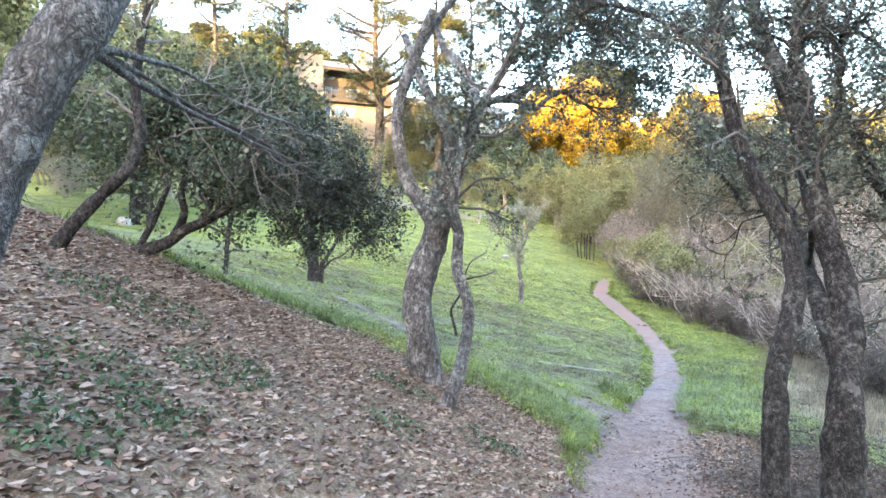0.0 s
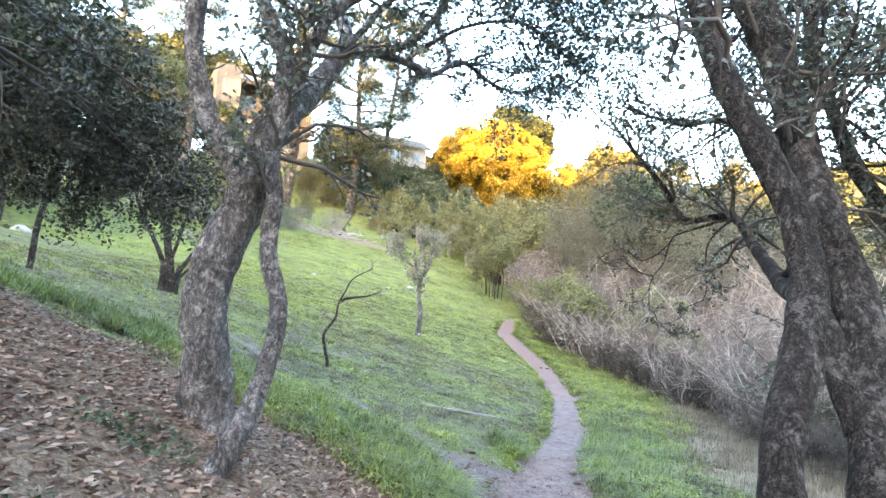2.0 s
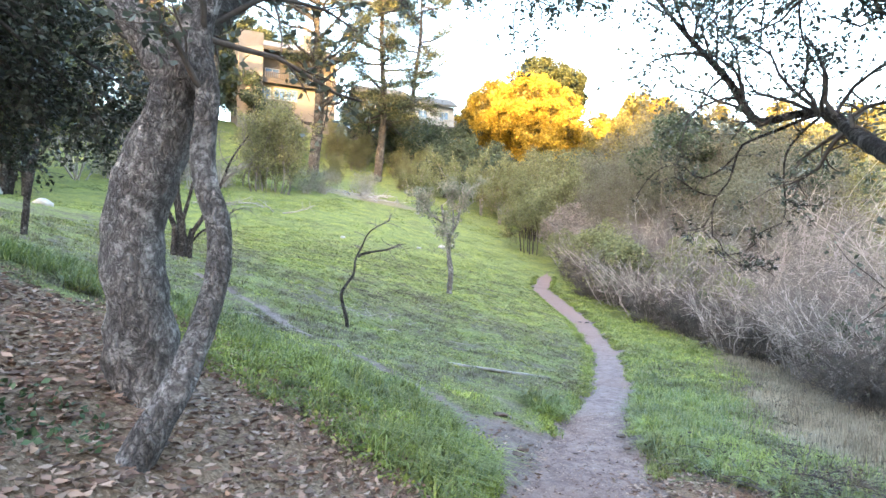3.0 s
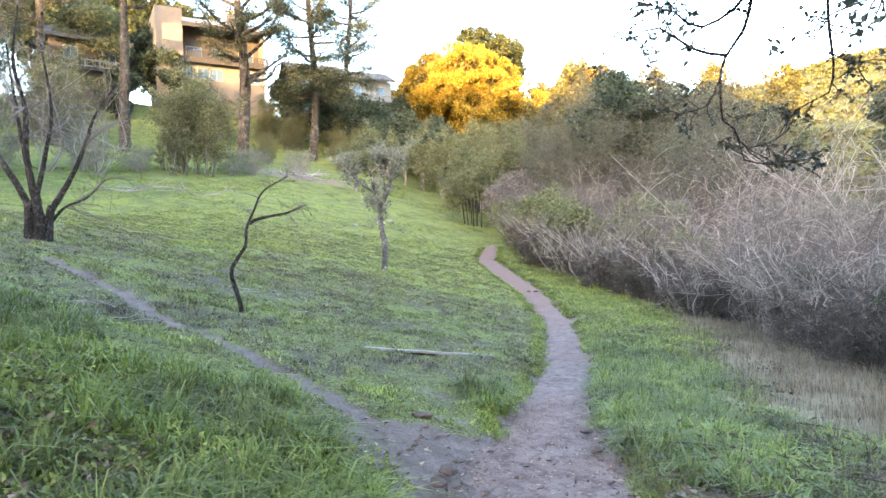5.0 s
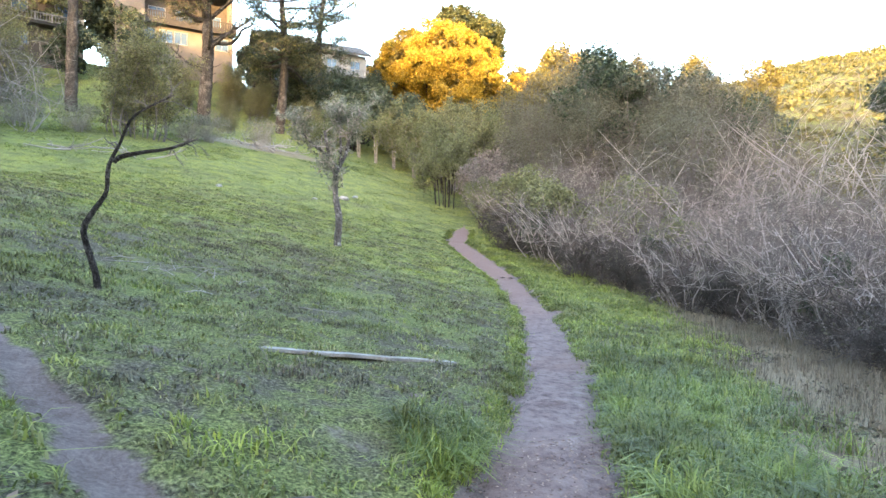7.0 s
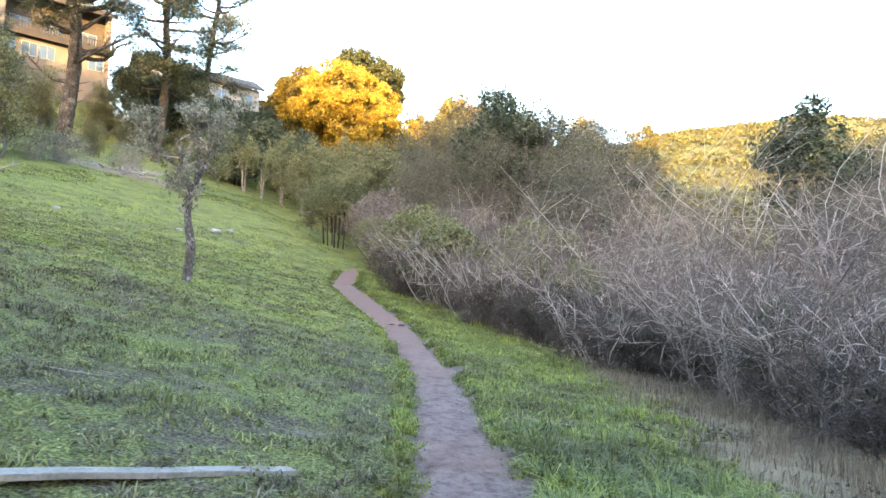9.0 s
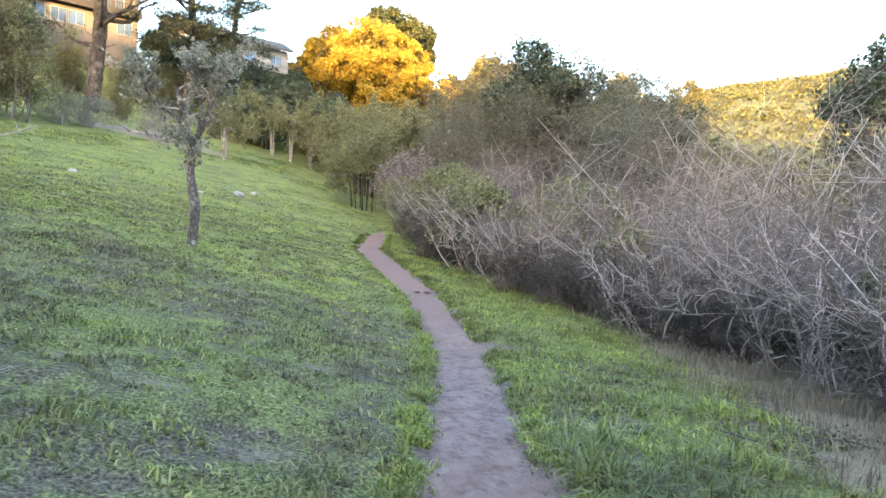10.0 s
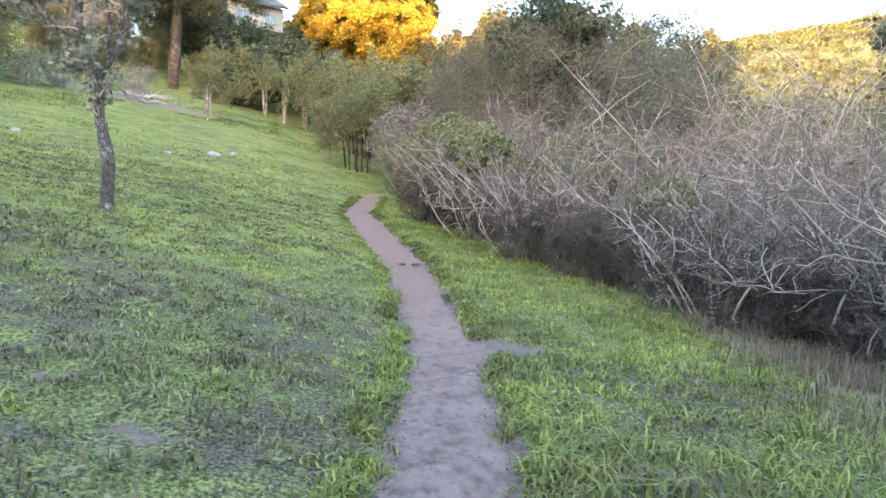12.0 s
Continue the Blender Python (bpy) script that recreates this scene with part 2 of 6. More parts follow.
def ground_material():
    """Turf, leaf litter, bare earth and dry thatch, blended by where each grows."""
    m, nt, b = node_mat("turf", 0.95, 0.1)
    fine, mid, wide = tex_noise(nt, 38.0, 4.0, 0.7), tex_noise(nt, 4.5, 5.0, 0.65), tex_noise(nt, 0.55, 4.0)
    turf = ramp(nt, fine, [(0.36, (0.03, 0.032, 0.014)), (0.5, (0.11, 0.12, 0.042)), (0.64, (0.24, 0.25, 0.095))])
    sward = ramp(nt, fine, [(0.34, (0.058, 0.064, 0.02)), (0.5, (0.155, 0.17, 0.052)), (0.66, (0.28, 0.293, 0.104))])
    thatch = ramp(nt, fine, [(0.36, (0.026, 0.021, 0.016)), (0.52, (0.09, 0.078, 0.054)), (0.66, (0.19, 0.17, 0.125))])
    broken = tex_noise(nt, 9.0, 8.0, 0.75, stretch=(0.6, 1.5, 1.0))
    sward = mixed(nt, 1.0, sward, ramp(nt, broken, [(0.36, (0.5, 0.5, 0.5)), (0.48, (0.95, 0.95, 0.95)), (0.64, (1.3, 1.28, 1.15))]), "MULTIPLY")
    sward = mixed(nt, 1.0, sward, ramp(nt, tex_noise(nt, 0.9, 6.0, 0.65), [(0.38, (0.72, 0.72, 0.85)), (0.52, (1, 1, 1)), (0.66, (1.22, 1.18, 0.85))]), "MULTIPLY")
    lush = ramp(nt, maths(nt, "ADD", maths(nt, "MULTIPLY", mid, 0.55), maths(nt, "MULTIPLY", wide, 0.6)), [(0.5, (0, 0, 0)), (0.63, (1, 1, 1))])
    col = mixed(nt, lush, thatch, turf)
    fresh = maths(nt, "ADD", attribute(nt, "fresh"), maths(nt, "MULTIPLY", maths(nt, "SUBTRACT", mid, 0.5), 0.9))
    col = mixed(nt, ramp(nt, fresh, [(0.3, (0, 0, 0)), (0.75, (1, 1, 1))]), col, sward)
    litter = ramp(nt, fine, [(0.3, (0.05, 0.033, 0.022)), (0.5, (0.15, 0.105, 0.072)), (0.75, (0.3, 0.23, 0.17))])
    earth = ramp(nt, maths(nt, "ADD", maths(nt, "MULTIPLY", fine, 0.5), maths(nt, "MULTIPLY", mid, 0.5)), [(0.35, (0.075, 0.055, 0.048)), (0.65, (0.2, 0.158, 0.148))])
    straw = ramp(nt, fine, [(0.3, (0.11, 0.085, 0.055)), (0.7, (0.29, 0.24, 0.165))])
    rough = maths(nt, "MULTIPLY", maths(nt, "SUBTRACT", mid, 0.5), 1.1)
    for zone, paint in (("dry", straw), ("litter", litter), ("earth", earth)):
        w = maths(nt, "ADD", attribute(nt, zone), maths(nt, "MULTIPLY", rough, 0.9))
        col = mixed(nt, ramp(nt, w, [(0.4, (0, 0, 0)), (0.62, (1, 1, 1))]), col, paint)
    nt.links.new(col, b.inputs["Base Color"])
    bumped(nt, b, maths(nt, "ADD", fine, mid), 0.8, 0.03)
    return m


def path_material():
    """Trodden earth with fine grit, mauve-grey where worn, browner in patches."""
    m, nt, b = node_mat("trodden_earth", 0.95, 0.12)
    grit, mid, wide = tex_noise(nt, 60.0, 6.0, 0.75), tex_noise(nt, 3.2, 9.0, 0.72), tex_noise(nt, 0.5, 5.0)
    col = ramp(nt, mid, [(0.32, (0.09, 0.062, 0.056)), (0.46, (0.162, 0.119, 0.112)), (0.58, (0.192, 0.146, 0.138)), (0.72, (0.255, 0.204, 0.194))])
    scuff = tex_noise(nt, 11.0, 6.0, 0.7, stretch=(1.0, 0.6, 1.0))
    col = mixed(nt, 1.0, col, ramp(nt, scuff, [(0.36, (0.62, 0.59, 0.57)), (0.5, (1, 1, 1)), (0.66, (1.18, 1.16, 1.15))]), "MULTIPLY")
    col = mixed(nt, ramp(nt, wide, [(0.45, (0, 0, 0)), (0.7, (0.7, 0.7, 0.7))]), col, (0.165, 0.105, 0.085))
    where = nt.nodes.new("ShaderNodeSeparateXYZ")
    nt.links.new(nt.nodes.new("ShaderNodeTexCoord").outputs["Object"], where.inputs[0])
    along = maths(nt, "ADD", maths(nt, "MULTIPLY", where.outputs[1], 0.02), maths(nt, "MULTIPLY", mid, 0.3))
    col = mixed(nt, ramp(nt, along, [(0.52, (0, 0, 0)), (0.72, (0.8, 0.8, 0.8))]), col, (0.18, 0.115, 0.095))
    col = mixed(nt, ramp(nt, grit, [(0.3, (0.45, 0.45, 0.45)), (0.4, (0, 0, 0))]), col, (0.075, 0.055, 0.048))
    col = mixed(nt, ramp(nt, grit, [(0.66, (0, 0, 0)), (0.72, (0.6, 0.6, 0.6))]), col, (0.34, 0.29, 0.27))
    nt.links.new(col, b.inputs["Base Color"])
    bumped(nt, b, maths(nt, "ADD", grit, maths(nt, "ADD", maths(nt, "MULTIPLY", mid, 0.6), scuff)), 0.8, 0.015)
    return m


M["ground"], M["path"] = ground_material(), path_material()

# ---- shape of the land ----
STATION = [-300, -160, -110, -60, -20, -8, 0, 3.7, 6, 9, 12.3, 16, 22.2, 27.4, 37.7, 52, 73, 84, 106, 125, 190, 400, 900]
LEVEL = [42, 38, 32, 14, 4, 1.3, 0, -0.64, -1.01, -1.37, -1.64, -1.86, -2.08, -1.73, -0.92, 0.98, 4.9, 7.2, 17.2, 21.5, 26, 34, 40]
LINE = [-30, -20, -16, -12, -5, -2, 0, 1.15, 1.95, 2.9, 4.02, 5.63, 7.62, 8.45, 9.1, 13.5, 16, 16, 16, 16, 16, 16, 16]


def smooth(a, b, x):
    t = np.clip((x - a) / (b - a), 0, 1)
    return t * t * (3 - 2 * t)


def lie(x, y):
    """Height of the land: a trodden line along the valley floor, a bank on its left, a dip on its right, a far hill."""
    x, y = np.asarray(x, float), np.asarray(y, float)
    u = x - np.interp(y, STATION, LINE)
    slope = np.interp(y, [-20, 4, 8, 12, 15, 30, 60, 90, 120], [0.5, 0.5, 0.46, 0.30, 0.215, 0.19, 0.21, 0.2, 0.12])
    more = np.interp(y, [6, 10, 18, 35], [0, 0.12, 0.12, 0])
    s = np.maximum(-u - 0.5, 0)
    left = 14 * (1 - np.exp(-(s * slope + np.maximum(s - 5, 0) * more) / 14))
    right = -1.5 * (1 - np.exp(-np.maximum(u - 0.6, 0) / 15))
    hill = 32 * np.exp(-(((x - 188) / 80) ** 2 + ((y - 160) / 90) ** 2)) + 14 * np.exp(-(((x - 60) / 60) ** 2 + ((y - 230) / 70) ** 2))
    side = 45 * smooth(60, 160, x) * smooth(70, -60, y)
    return np.interp(y, STATION, LEVEL) + left + right + hill * smooth(25, 80, x) + side


def wobble(x, y, scale, seed=0.0):
    """Cheap smooth noise, about -1 to 1."""
    a = np.sin(x * scale * 1.3 + 1.7 * np.sin(y * scale * 0.9 + seed) + seed)
    b = np.sin(y * scale * 1.7 + 1.3 * np.sin(x * scale * 1.1 - seed) + 2.1 * seed)
    c = np.sin((x + y) * scale * 2.9 + seed * 3.1) * 0.5
    return (a + b + c) / 2.5


def trail_u(x, y):
    return np.asarray(x) - np.interp(y, STATION, LINE)


def half_width(y):
    return np.interp(y, [-10, 3, 7, 10.5, 13, 17, 22, 26, 32, 40, 45], [0.8, 0.75, 0.85, 0.72, 0.52, 0.48, 0.44, 0.48, 0.58, 0.55, 0.45])


# the side trail that leaves the junction uphill
SIDE = [(2.4, 10.4), (1.86, 11.6), (1.3, 12.3), (0.75, 13.1), (-0.34, 14.5), (-1.6, 15.9), (-3.4, 17.6)]


def side_distance(x, y):
    d = np.full(np.shape(x), 1e9)
    for (ax, ay), (bx, by) in zip(SIDE, SIDE[1:]):
        ex, ey = bx - ax, by - ay
        k = np.clip(((x - ax) * ex + (y - ay) * ey) / (ex * ex + ey * ey), 0, 1)
        d = np.minimum(d, np.hypot(x - ax - k * ex, y - ay - k * ey))
    return d


def zones(x, y):
    """How far the ground is earth, leaf litter, dry thatch (0 to 1 each)."""
    u = trail_u(x, y)
    w = half_width(y)
    end = 1 - smooth(40, 44, y)
    earth = (1 - smooth(-0.08, 0.16, np.abs(u) - w + 0.06 * wobble(x, y, 5.0, 1.7))) * end
    earth = np.maximum(earth, 1 - smooth(0.0, 0.3, side_distance(x, y) + 0.07 * wobble(x, y, 4.3, 0.6) + 0.05 * wobble(x, y, 11.0, 2.2)))
    spur = np.hypot((x - 8.25) / 0.75, (y - 22.05) / 0.42)
    earth = np.maximum(earth, 1 - smooth(0.6, 1.1, spur))
    for cx, cy, r in ((3.6, 18.2, 0.35), (4.4, 17.0, 0.3), (2.9, 18.6, 0.22), (5.0, 19.4, 0.25), (7.9, 18.0, 0.25), (8.6, 16.8, 0.3), (3.1, 11.9, 0.35), (2.9, 12.9, 0.3)):
        earth = np.maximum(earth, 0.45 * (1 - smooth(0.4, 1.3, np.hypot((x - cx) / r / 1.5, (y - cy) / r))))
    worn = 0.55 * wobble(x, y, 1.9, 3.3) + 0.5 * wobble(x, y, 4.7, 1.2) + 0.25 * wobble(x, y, 9.1, 0.2)
    trampled = smooth(9, 13, y) * (1 - smooth(20, 26, y)) * smooth(-9, -6, u) * (1 - smooth(-0.5, 0.2, u))
    earth = np.maximum(earth, 0.62 * smooth(0.5, 0.85, worn) * trampled)
    fork = np.hypot((x - 2.7) / 1.1, (y - 10.4) / 1.5)
    earth = np.maximum(earth, 1 - smooth(0.55, 1.05, fork))
    edge = np.interp(y, [0, 6, 8, 10, 12], [-0.2, -0.3, -0.6, -2.2, -7]) + 0.35 * wobble(x, y, 1.2, 1.0)
    litter = smooth(0.0, 0.7, edge - u) * (1 - smooth(7.8, 9.6, y + 0.25 * (x + 0.5) + 0.5 * wobble(x, y, 0.8)))
    litter = np.maximum(litter, 0.75 * (1 - smooth(0.6, 1.3, np.hypot((x - 4.3) / 1.8, (y - 6.8) / 3.4))))
    litter = np.maximum(litter, smooth(-4, -9, y))
    dry = smooth(2.8, 5.6, u + 1.5 * (1 - smooth(13, 20, y)) + 0.8 * wobble(x, y, 0.7) + 0.5 * wobble(x, y, 2.3, 1.0)) * smooth(4, 8, y) * (1 - smooth(55, 70, y))
    dry = np.maximum(dry, 0.72 * (1 - smooth(0.5, 1.1, np.hypot((x + 3) / 8.0, (y - 65 + 0.25 * (x + 3)) / 3.6))))
    return earth, litter, dry


def freshness(x, y):
    """How far the turf is fresh and bright: high on the slope, and in patches."""
    u = trail_u(x, y)
    up = smooth(15, 30, y - 0.25 * np.maximum(-u, 0) + 2.2 * wobble(x, y, 0.45, 2.6) + 1.2 * wobble(x, y, 1.3, 0.7))
    return np.clip(up * 0.9 + 0.3 * wobble(x, y, 0.3, 4.0) * smooth(15, 30, y), 0, 1) * (1 - smooth(40, 60, x))


# ---- mesh helpers ----
def mesh_of(name, verts, faces, material, shade=True):
    verts, faces = np.asarray(verts, np.float32), np.asarray(faces, np.int32)
    me = bpy.data.meshes.new(name)
    n, k = faces.shape
    me.vertices.add(len(verts))
    me.vertices.foreach_set("co", verts.ravel())
    me.loops.add(n * k)
    me.loops.foreach_set("vertex_index", faces.ravel())
    me.polygons.add(n)
    me.polygons.foreach_set("loop_start", np.arange(0, n * k, k, dtype=np.int32))
    if shade:
        me.polygons.foreach_set("use_smooth", np.ones(n, bool))
    me.update(calc_edges=True)
    me.materials.append(material)
    return me


def made(name, verts, faces, material, parent=None, label="", shade=True):
    ob = new(name, mesh_of(name, verts, faces, material, shade))
    if parent:
        ob.parent = parent
    return tagged(ob, label)


def part(name, bm, material, parent=None, label=""):
    me = bpy.data.meshes.new(name)
    bm.to_mesh(me)
    bm.free()
    me.materials.append(material)
    ob = new(name, me)
    if parent:
        ob.parent = parent
    return tagged(ob, label)


def thing(name, place, label, category, group=""):
    ob = new(name)
    ob.empty_display_size = 0.2
    ob.location = place
    return tagged(ob, label, category, group)


def box(bm, lo, hi, bevel=0.0):
    m = Matrix.Translation((Vector(lo) + Vector(hi)) / 2) @ Matrix.Diagonal((*(abs(b - a) for a, b in zip(lo, hi)), 1))
    v = bmesh.ops.create_cube(bm, size=1, matrix=m)["verts"]
    if bevel:
        edges = list({e for q in v for e in q.link_edges})
        bmesh.ops.bevel(bm, geom=edges, offset=bevel, segments=2, affect="EDGES")
    return bm


def tubes(P, R, sides=3):
    """Sweeps round N polylines of k points (N, k, 3) with radii (N, k): verts and quads."""
    P, R = np.asarray(P, float), np.asarray(R, float)
    n, k, _ = P.shape
    T = np.gradient(P, axis=1)
    T /= np.linalg.norm(T, axis=2, keepdims=True) + 1e-9
    ref = np.where(np.abs(T[:, :1, 2:3]) > 0.9, np.array([1.0, 0, 0]), np.array([0, 0, 1.0])) * np.ones((1, k, 1))
    A = np.cross(T, ref)
    A /= np.linalg.norm(A, axis=2, keepdims=True) + 1e-9
    for j in range(1, k):
        a = A[:, j - 1] - (A[:, j - 1] * T[:, j]).sum(1, keepdims=True) * T[:, j]
        A[:, j] = a / (np.linalg.norm(a, axis=1, keepdims=True) + 1e-9)
    B = np.cross(T, A)
    ang = np.arange(sides) * 2 * np.pi / sides
    ring = A[:, :, None] * np.cos(ang)[None, None, :, None] + B[:, :, None] * np.sin(ang)[None, None, :, None]
    V = P[:, :, None] + ring * R[:, :, None, None]
    idx = np.arange(n * k * sides).reshape(n, k, sides)
    nxt = np.roll(idx, -1, axis=2)
    F = np.stack([idx[:, :-1], nxt[:, :-1], nxt[:, 1:], idx[:, 1:]], -1).reshape(-1, 4)
    return V.reshape(-1, 3), F


def curve_points(pts, k):
    """k points along a smooth curve through pts."""
    pts = np.asarray(pts, float)
    q = np.vstack([2 * pts[0] - pts[1], pts, 2 * pts[-1] - pts[-2]])
    d = np.r_[0, np.cumsum(np.linalg.norm(np.diff(pts, axis=0), axis=1))]
    out = []
    for s in np.linspace(0, d[-1], k):
        i = min(np.searchsorted(d, s, side="right") - 1, len(pts) - 2)
        t = (s - d[i]) / (d[i + 1] - d[i] + 1e-9)
        a, b, c, e = q[i : i + 4]
        out.append(0.5 * (2 * b + (c - a) * t + (2 * a - 5 * b + 4 * c - e) * t**2 + (3 * b - a - 3 * c + e) * t**3))
    return np.array(out)


def join(parts):
    V, F, n = [], [], 0
    for v, f in parts:
        V.append(v)
        F.append(f + n)
        n += len(v)
    return np.concatenate(V), np.concatenate(F)


def limb(pts, r0, r1, rng, sides=12, step=0.09, knots=0.12):
    """One limb: a tapered, lumpy sweep along a curve."""
    pts = np.asarray(pts, float)
    length = np.linalg.norm(np.diff(pts, axis=0), axis=1).sum()
    k = max(6, int(length / step))
    P = curve_points(pts, k)
    s = np.linspace(0, 1, k)
    R = r0 + (r1 - r0) * s
    R = R * (1 + knots * np.convolve(rng.normal(0, 1, k + 6), np.ones(5) / 5, "same")[3:-3])
    V, F = tubes(P[None], R[None], sides)
    V = V.reshape(k, sides, 3)
    lump = 1 + 0.08 * np.convolve(rng.normal(0, 1, k * sides + 4), np.ones(3) / 3, "same")[2:-2].reshape(k, sides, 1)
    V = P[:, None] + (V - P[:, None]) * lump
    return V.reshape(-1, 3), F


def sprout(P, R, count, length, rng, lift=0.25, spread=0.9, k=4, lo=0.25, thin=0.55, curl=0.25):
    """count children for each polyline of P: (N*count, k, 3) points and radii."""
    n, m, _ = P.shape
    pick = rng.uniform(lo, 1.0, (n, count)) * (m - 1)
    i = np.minimum(pick.astype(int), m - 2)
    f = (pick - i)[..., None]
    rows = np.arange(n)[:, None]
    base = P[rows, i] * (1 - f) + P[rows, i + 1] * f
    rad = R[rows, i] * thin
    way = P[rows, i + 1] - P[rows, i]
    way /= np.linalg.norm(way, axis=2, keepdims=True) + 1e-9
    d = way + rng.normal(0, spread, (n, count, 3)) + np.array([0, 0, lift])
    d /= np.linalg.norm(d, axis=2, keepdims=True) + 1e-9
    L = length * rng.uniform(0.5, 1.2, (n, count, 1))
    pts = [base]
    for j in range(1, k):
        d = d + rng.normal(0, curl, d.shape)
        d /= np.linalg.norm(d, axis=2, keepdims=True) + 1e-9
        pts.append(pts[-1] + d * L / (k - 1))
    Q = np.stack(pts, 2).reshape(-1, k, 3)
    taper = np.linspace(1, 0.35, k)
    return Q, (rad.reshape(-1, 1) * taper)


def leaves(C, size, rng, aspect=0.5, droop=0.0, fold=0.25):
    """A folded blade at each centre: verts and quads."""
    n = len(C)
    a = rng.normal(0, 1, (n, 3))
    a[:, 2] = a[:, 2] * 0.7 - droop
    a /= np.linalg.norm(a, axis=1, keepdims=True) + 1e-9
    b = np.cross(a, rng.normal(0, 1, (n, 3)))
    b /= np.linalg.norm(b, axis=1, keepdims=True) + 1e-9
    c = np.cross(a, b)
    s = (size * rng.uniform(0.6, 1.3, (n, 1)))
    V = np.stack([C - a * s * 0.5, C + b * s * aspect * 0.5 + c * s * fold * 0.4, C + a * s * 0.5, C - b * s * aspect * 0.5 + c * s * fold * 0.4], 1)
    return V.reshape(-1, 3), np.arange(n * 4).reshape(n, 4)


# ---- ground ----
def axis(spans):
    out = []
    for a, b, step in spans:
        out.append(np.arange(a, b, step))
    return np.concatenate(out + [[spans[-1][1]]])


def build_ground():
    xs = axis([(-900, -200, 100), (-200, -60, 10), (-60, -14, 1.2), (-14, -5, 0.3), (-5, 12, 0.11), (12, 24, 0.35), (24, 60, 1.5), (60, 300, 6), (300, 1000, 100)])
    ys = axis([(-700, -160, 60), (-160, -12, 5), (-12, 1, 0.5), (1, 30, 0.12), (30, 60, 0.35), (60, 130, 1.5), (130, 330, 6), (330, 1200, 100)])
    X, Y = np.meshgrid(xs, ys)
    Z = lie(X, Y)
    earth, litter, dry = zones(X, Y)
    near = (1 - smooth(40, 70, Y)) * (1 - smooth(14, 30, np.abs(X)))
    bump = 0.03 * wobble(X, Y, 3.1, 0.4) + 0.022 * wobble(X, Y, 7.3, 2.0) + 0.012 * wobble(X, Y, 17.0, 5.0)
    far = 1.6 * wobble(X, Y, 0.11, 1.1) * smooth(60, 160, np.hypot(X, Y))
    Z = Z + bump * near * (1 - 0.65 * earth) + far - 0.07 * earth * near
    V = np.stack([X, Y, Z], -1).reshape(-1, 3)
    idx = np.arange(len(V)).reshape(X.shape)
    F = np.stack([idx[:-1, :-1], idx[:-1, 1:], idx[1:, 1:], idx[1:, :-1]], -1).reshape(-1, 4)
    ob = made("ground", V, F, M["ground"])
    for zone, value in (("earth", earth), ("litter", litter), ("dry", dry), ("fresh", freshness(X, Y))):
        ob.data.attributes.new(zone, "FLOAT", "POINT").data.foreach_set("value", value.ravel().astype(np.float32))
    return tagged(ob, "green turf hillside with leaf litter, bare earth and dry thatch", "ground", kind="structure")


def trail_height(x, y):
    earth, _, _ = zones(x, y)
    return lie(x, y) - 0.07 * earth + 0.35 * 0.03 * wobble(x, y, 3.1, 0.4)


def build_trail():
    """The trodden strip, a few millimetres over the ground, with a ragged edge."""
    ys = np.arange(-6, 43.5, 0.07)
    across = np.linspace(-1, 1, 25)
    Y = np.repeat(ys[:, None], 25, 1)
    w = half_width(ys) * (1 - 0.9 * smooth(41.0, 43.4, ys))
    lw = w * (1 + 0.14 * wobble(ys, 0 * ys, 2.2, 0.3) + 0.1 * wobble(ys, 0 * ys, 8.0, 3.3))
    rw = w * (1 + 0.15 * wobble(ys, 0 * ys + 9, 1.9, 1.3) + 0.1 * wobble(ys, 0 * ys, 7.0, 6.3))
    rw = rw + 0.3 * np.exp(-(((ys - 21.9) / 0.4) ** 2)) - 0.07 * smooth(22.2, 22.8, ys) * (1 - smooth(30, 36, ys))
    c = np.interp(ys, STATION, LINE)
    X = c[:, None] + np.where(across[None] < 0, across[None] * lw[:, None], across[None] * rw[:, None])
    Z = trail_height(X, Y) + 0.022 - 0.05 * np.abs(across[None]) ** 5
    V = np.stack([X, Y, Z], -1).reshape(-1, 3)
    idx = np.arange(len(V)).reshape(X.shape)
    F = np.stack([idx[:-1, :-1], idx[:-1, 1:], idx[1:, 1:], idx[1:, :-1]], -1).reshape(-1, 4)
    return tagged(made("path", V, F, M["path"]), "narrow trodden earth footpath with grit, winding through grass", "path", kind="structure")


build_ground()
build_trail()

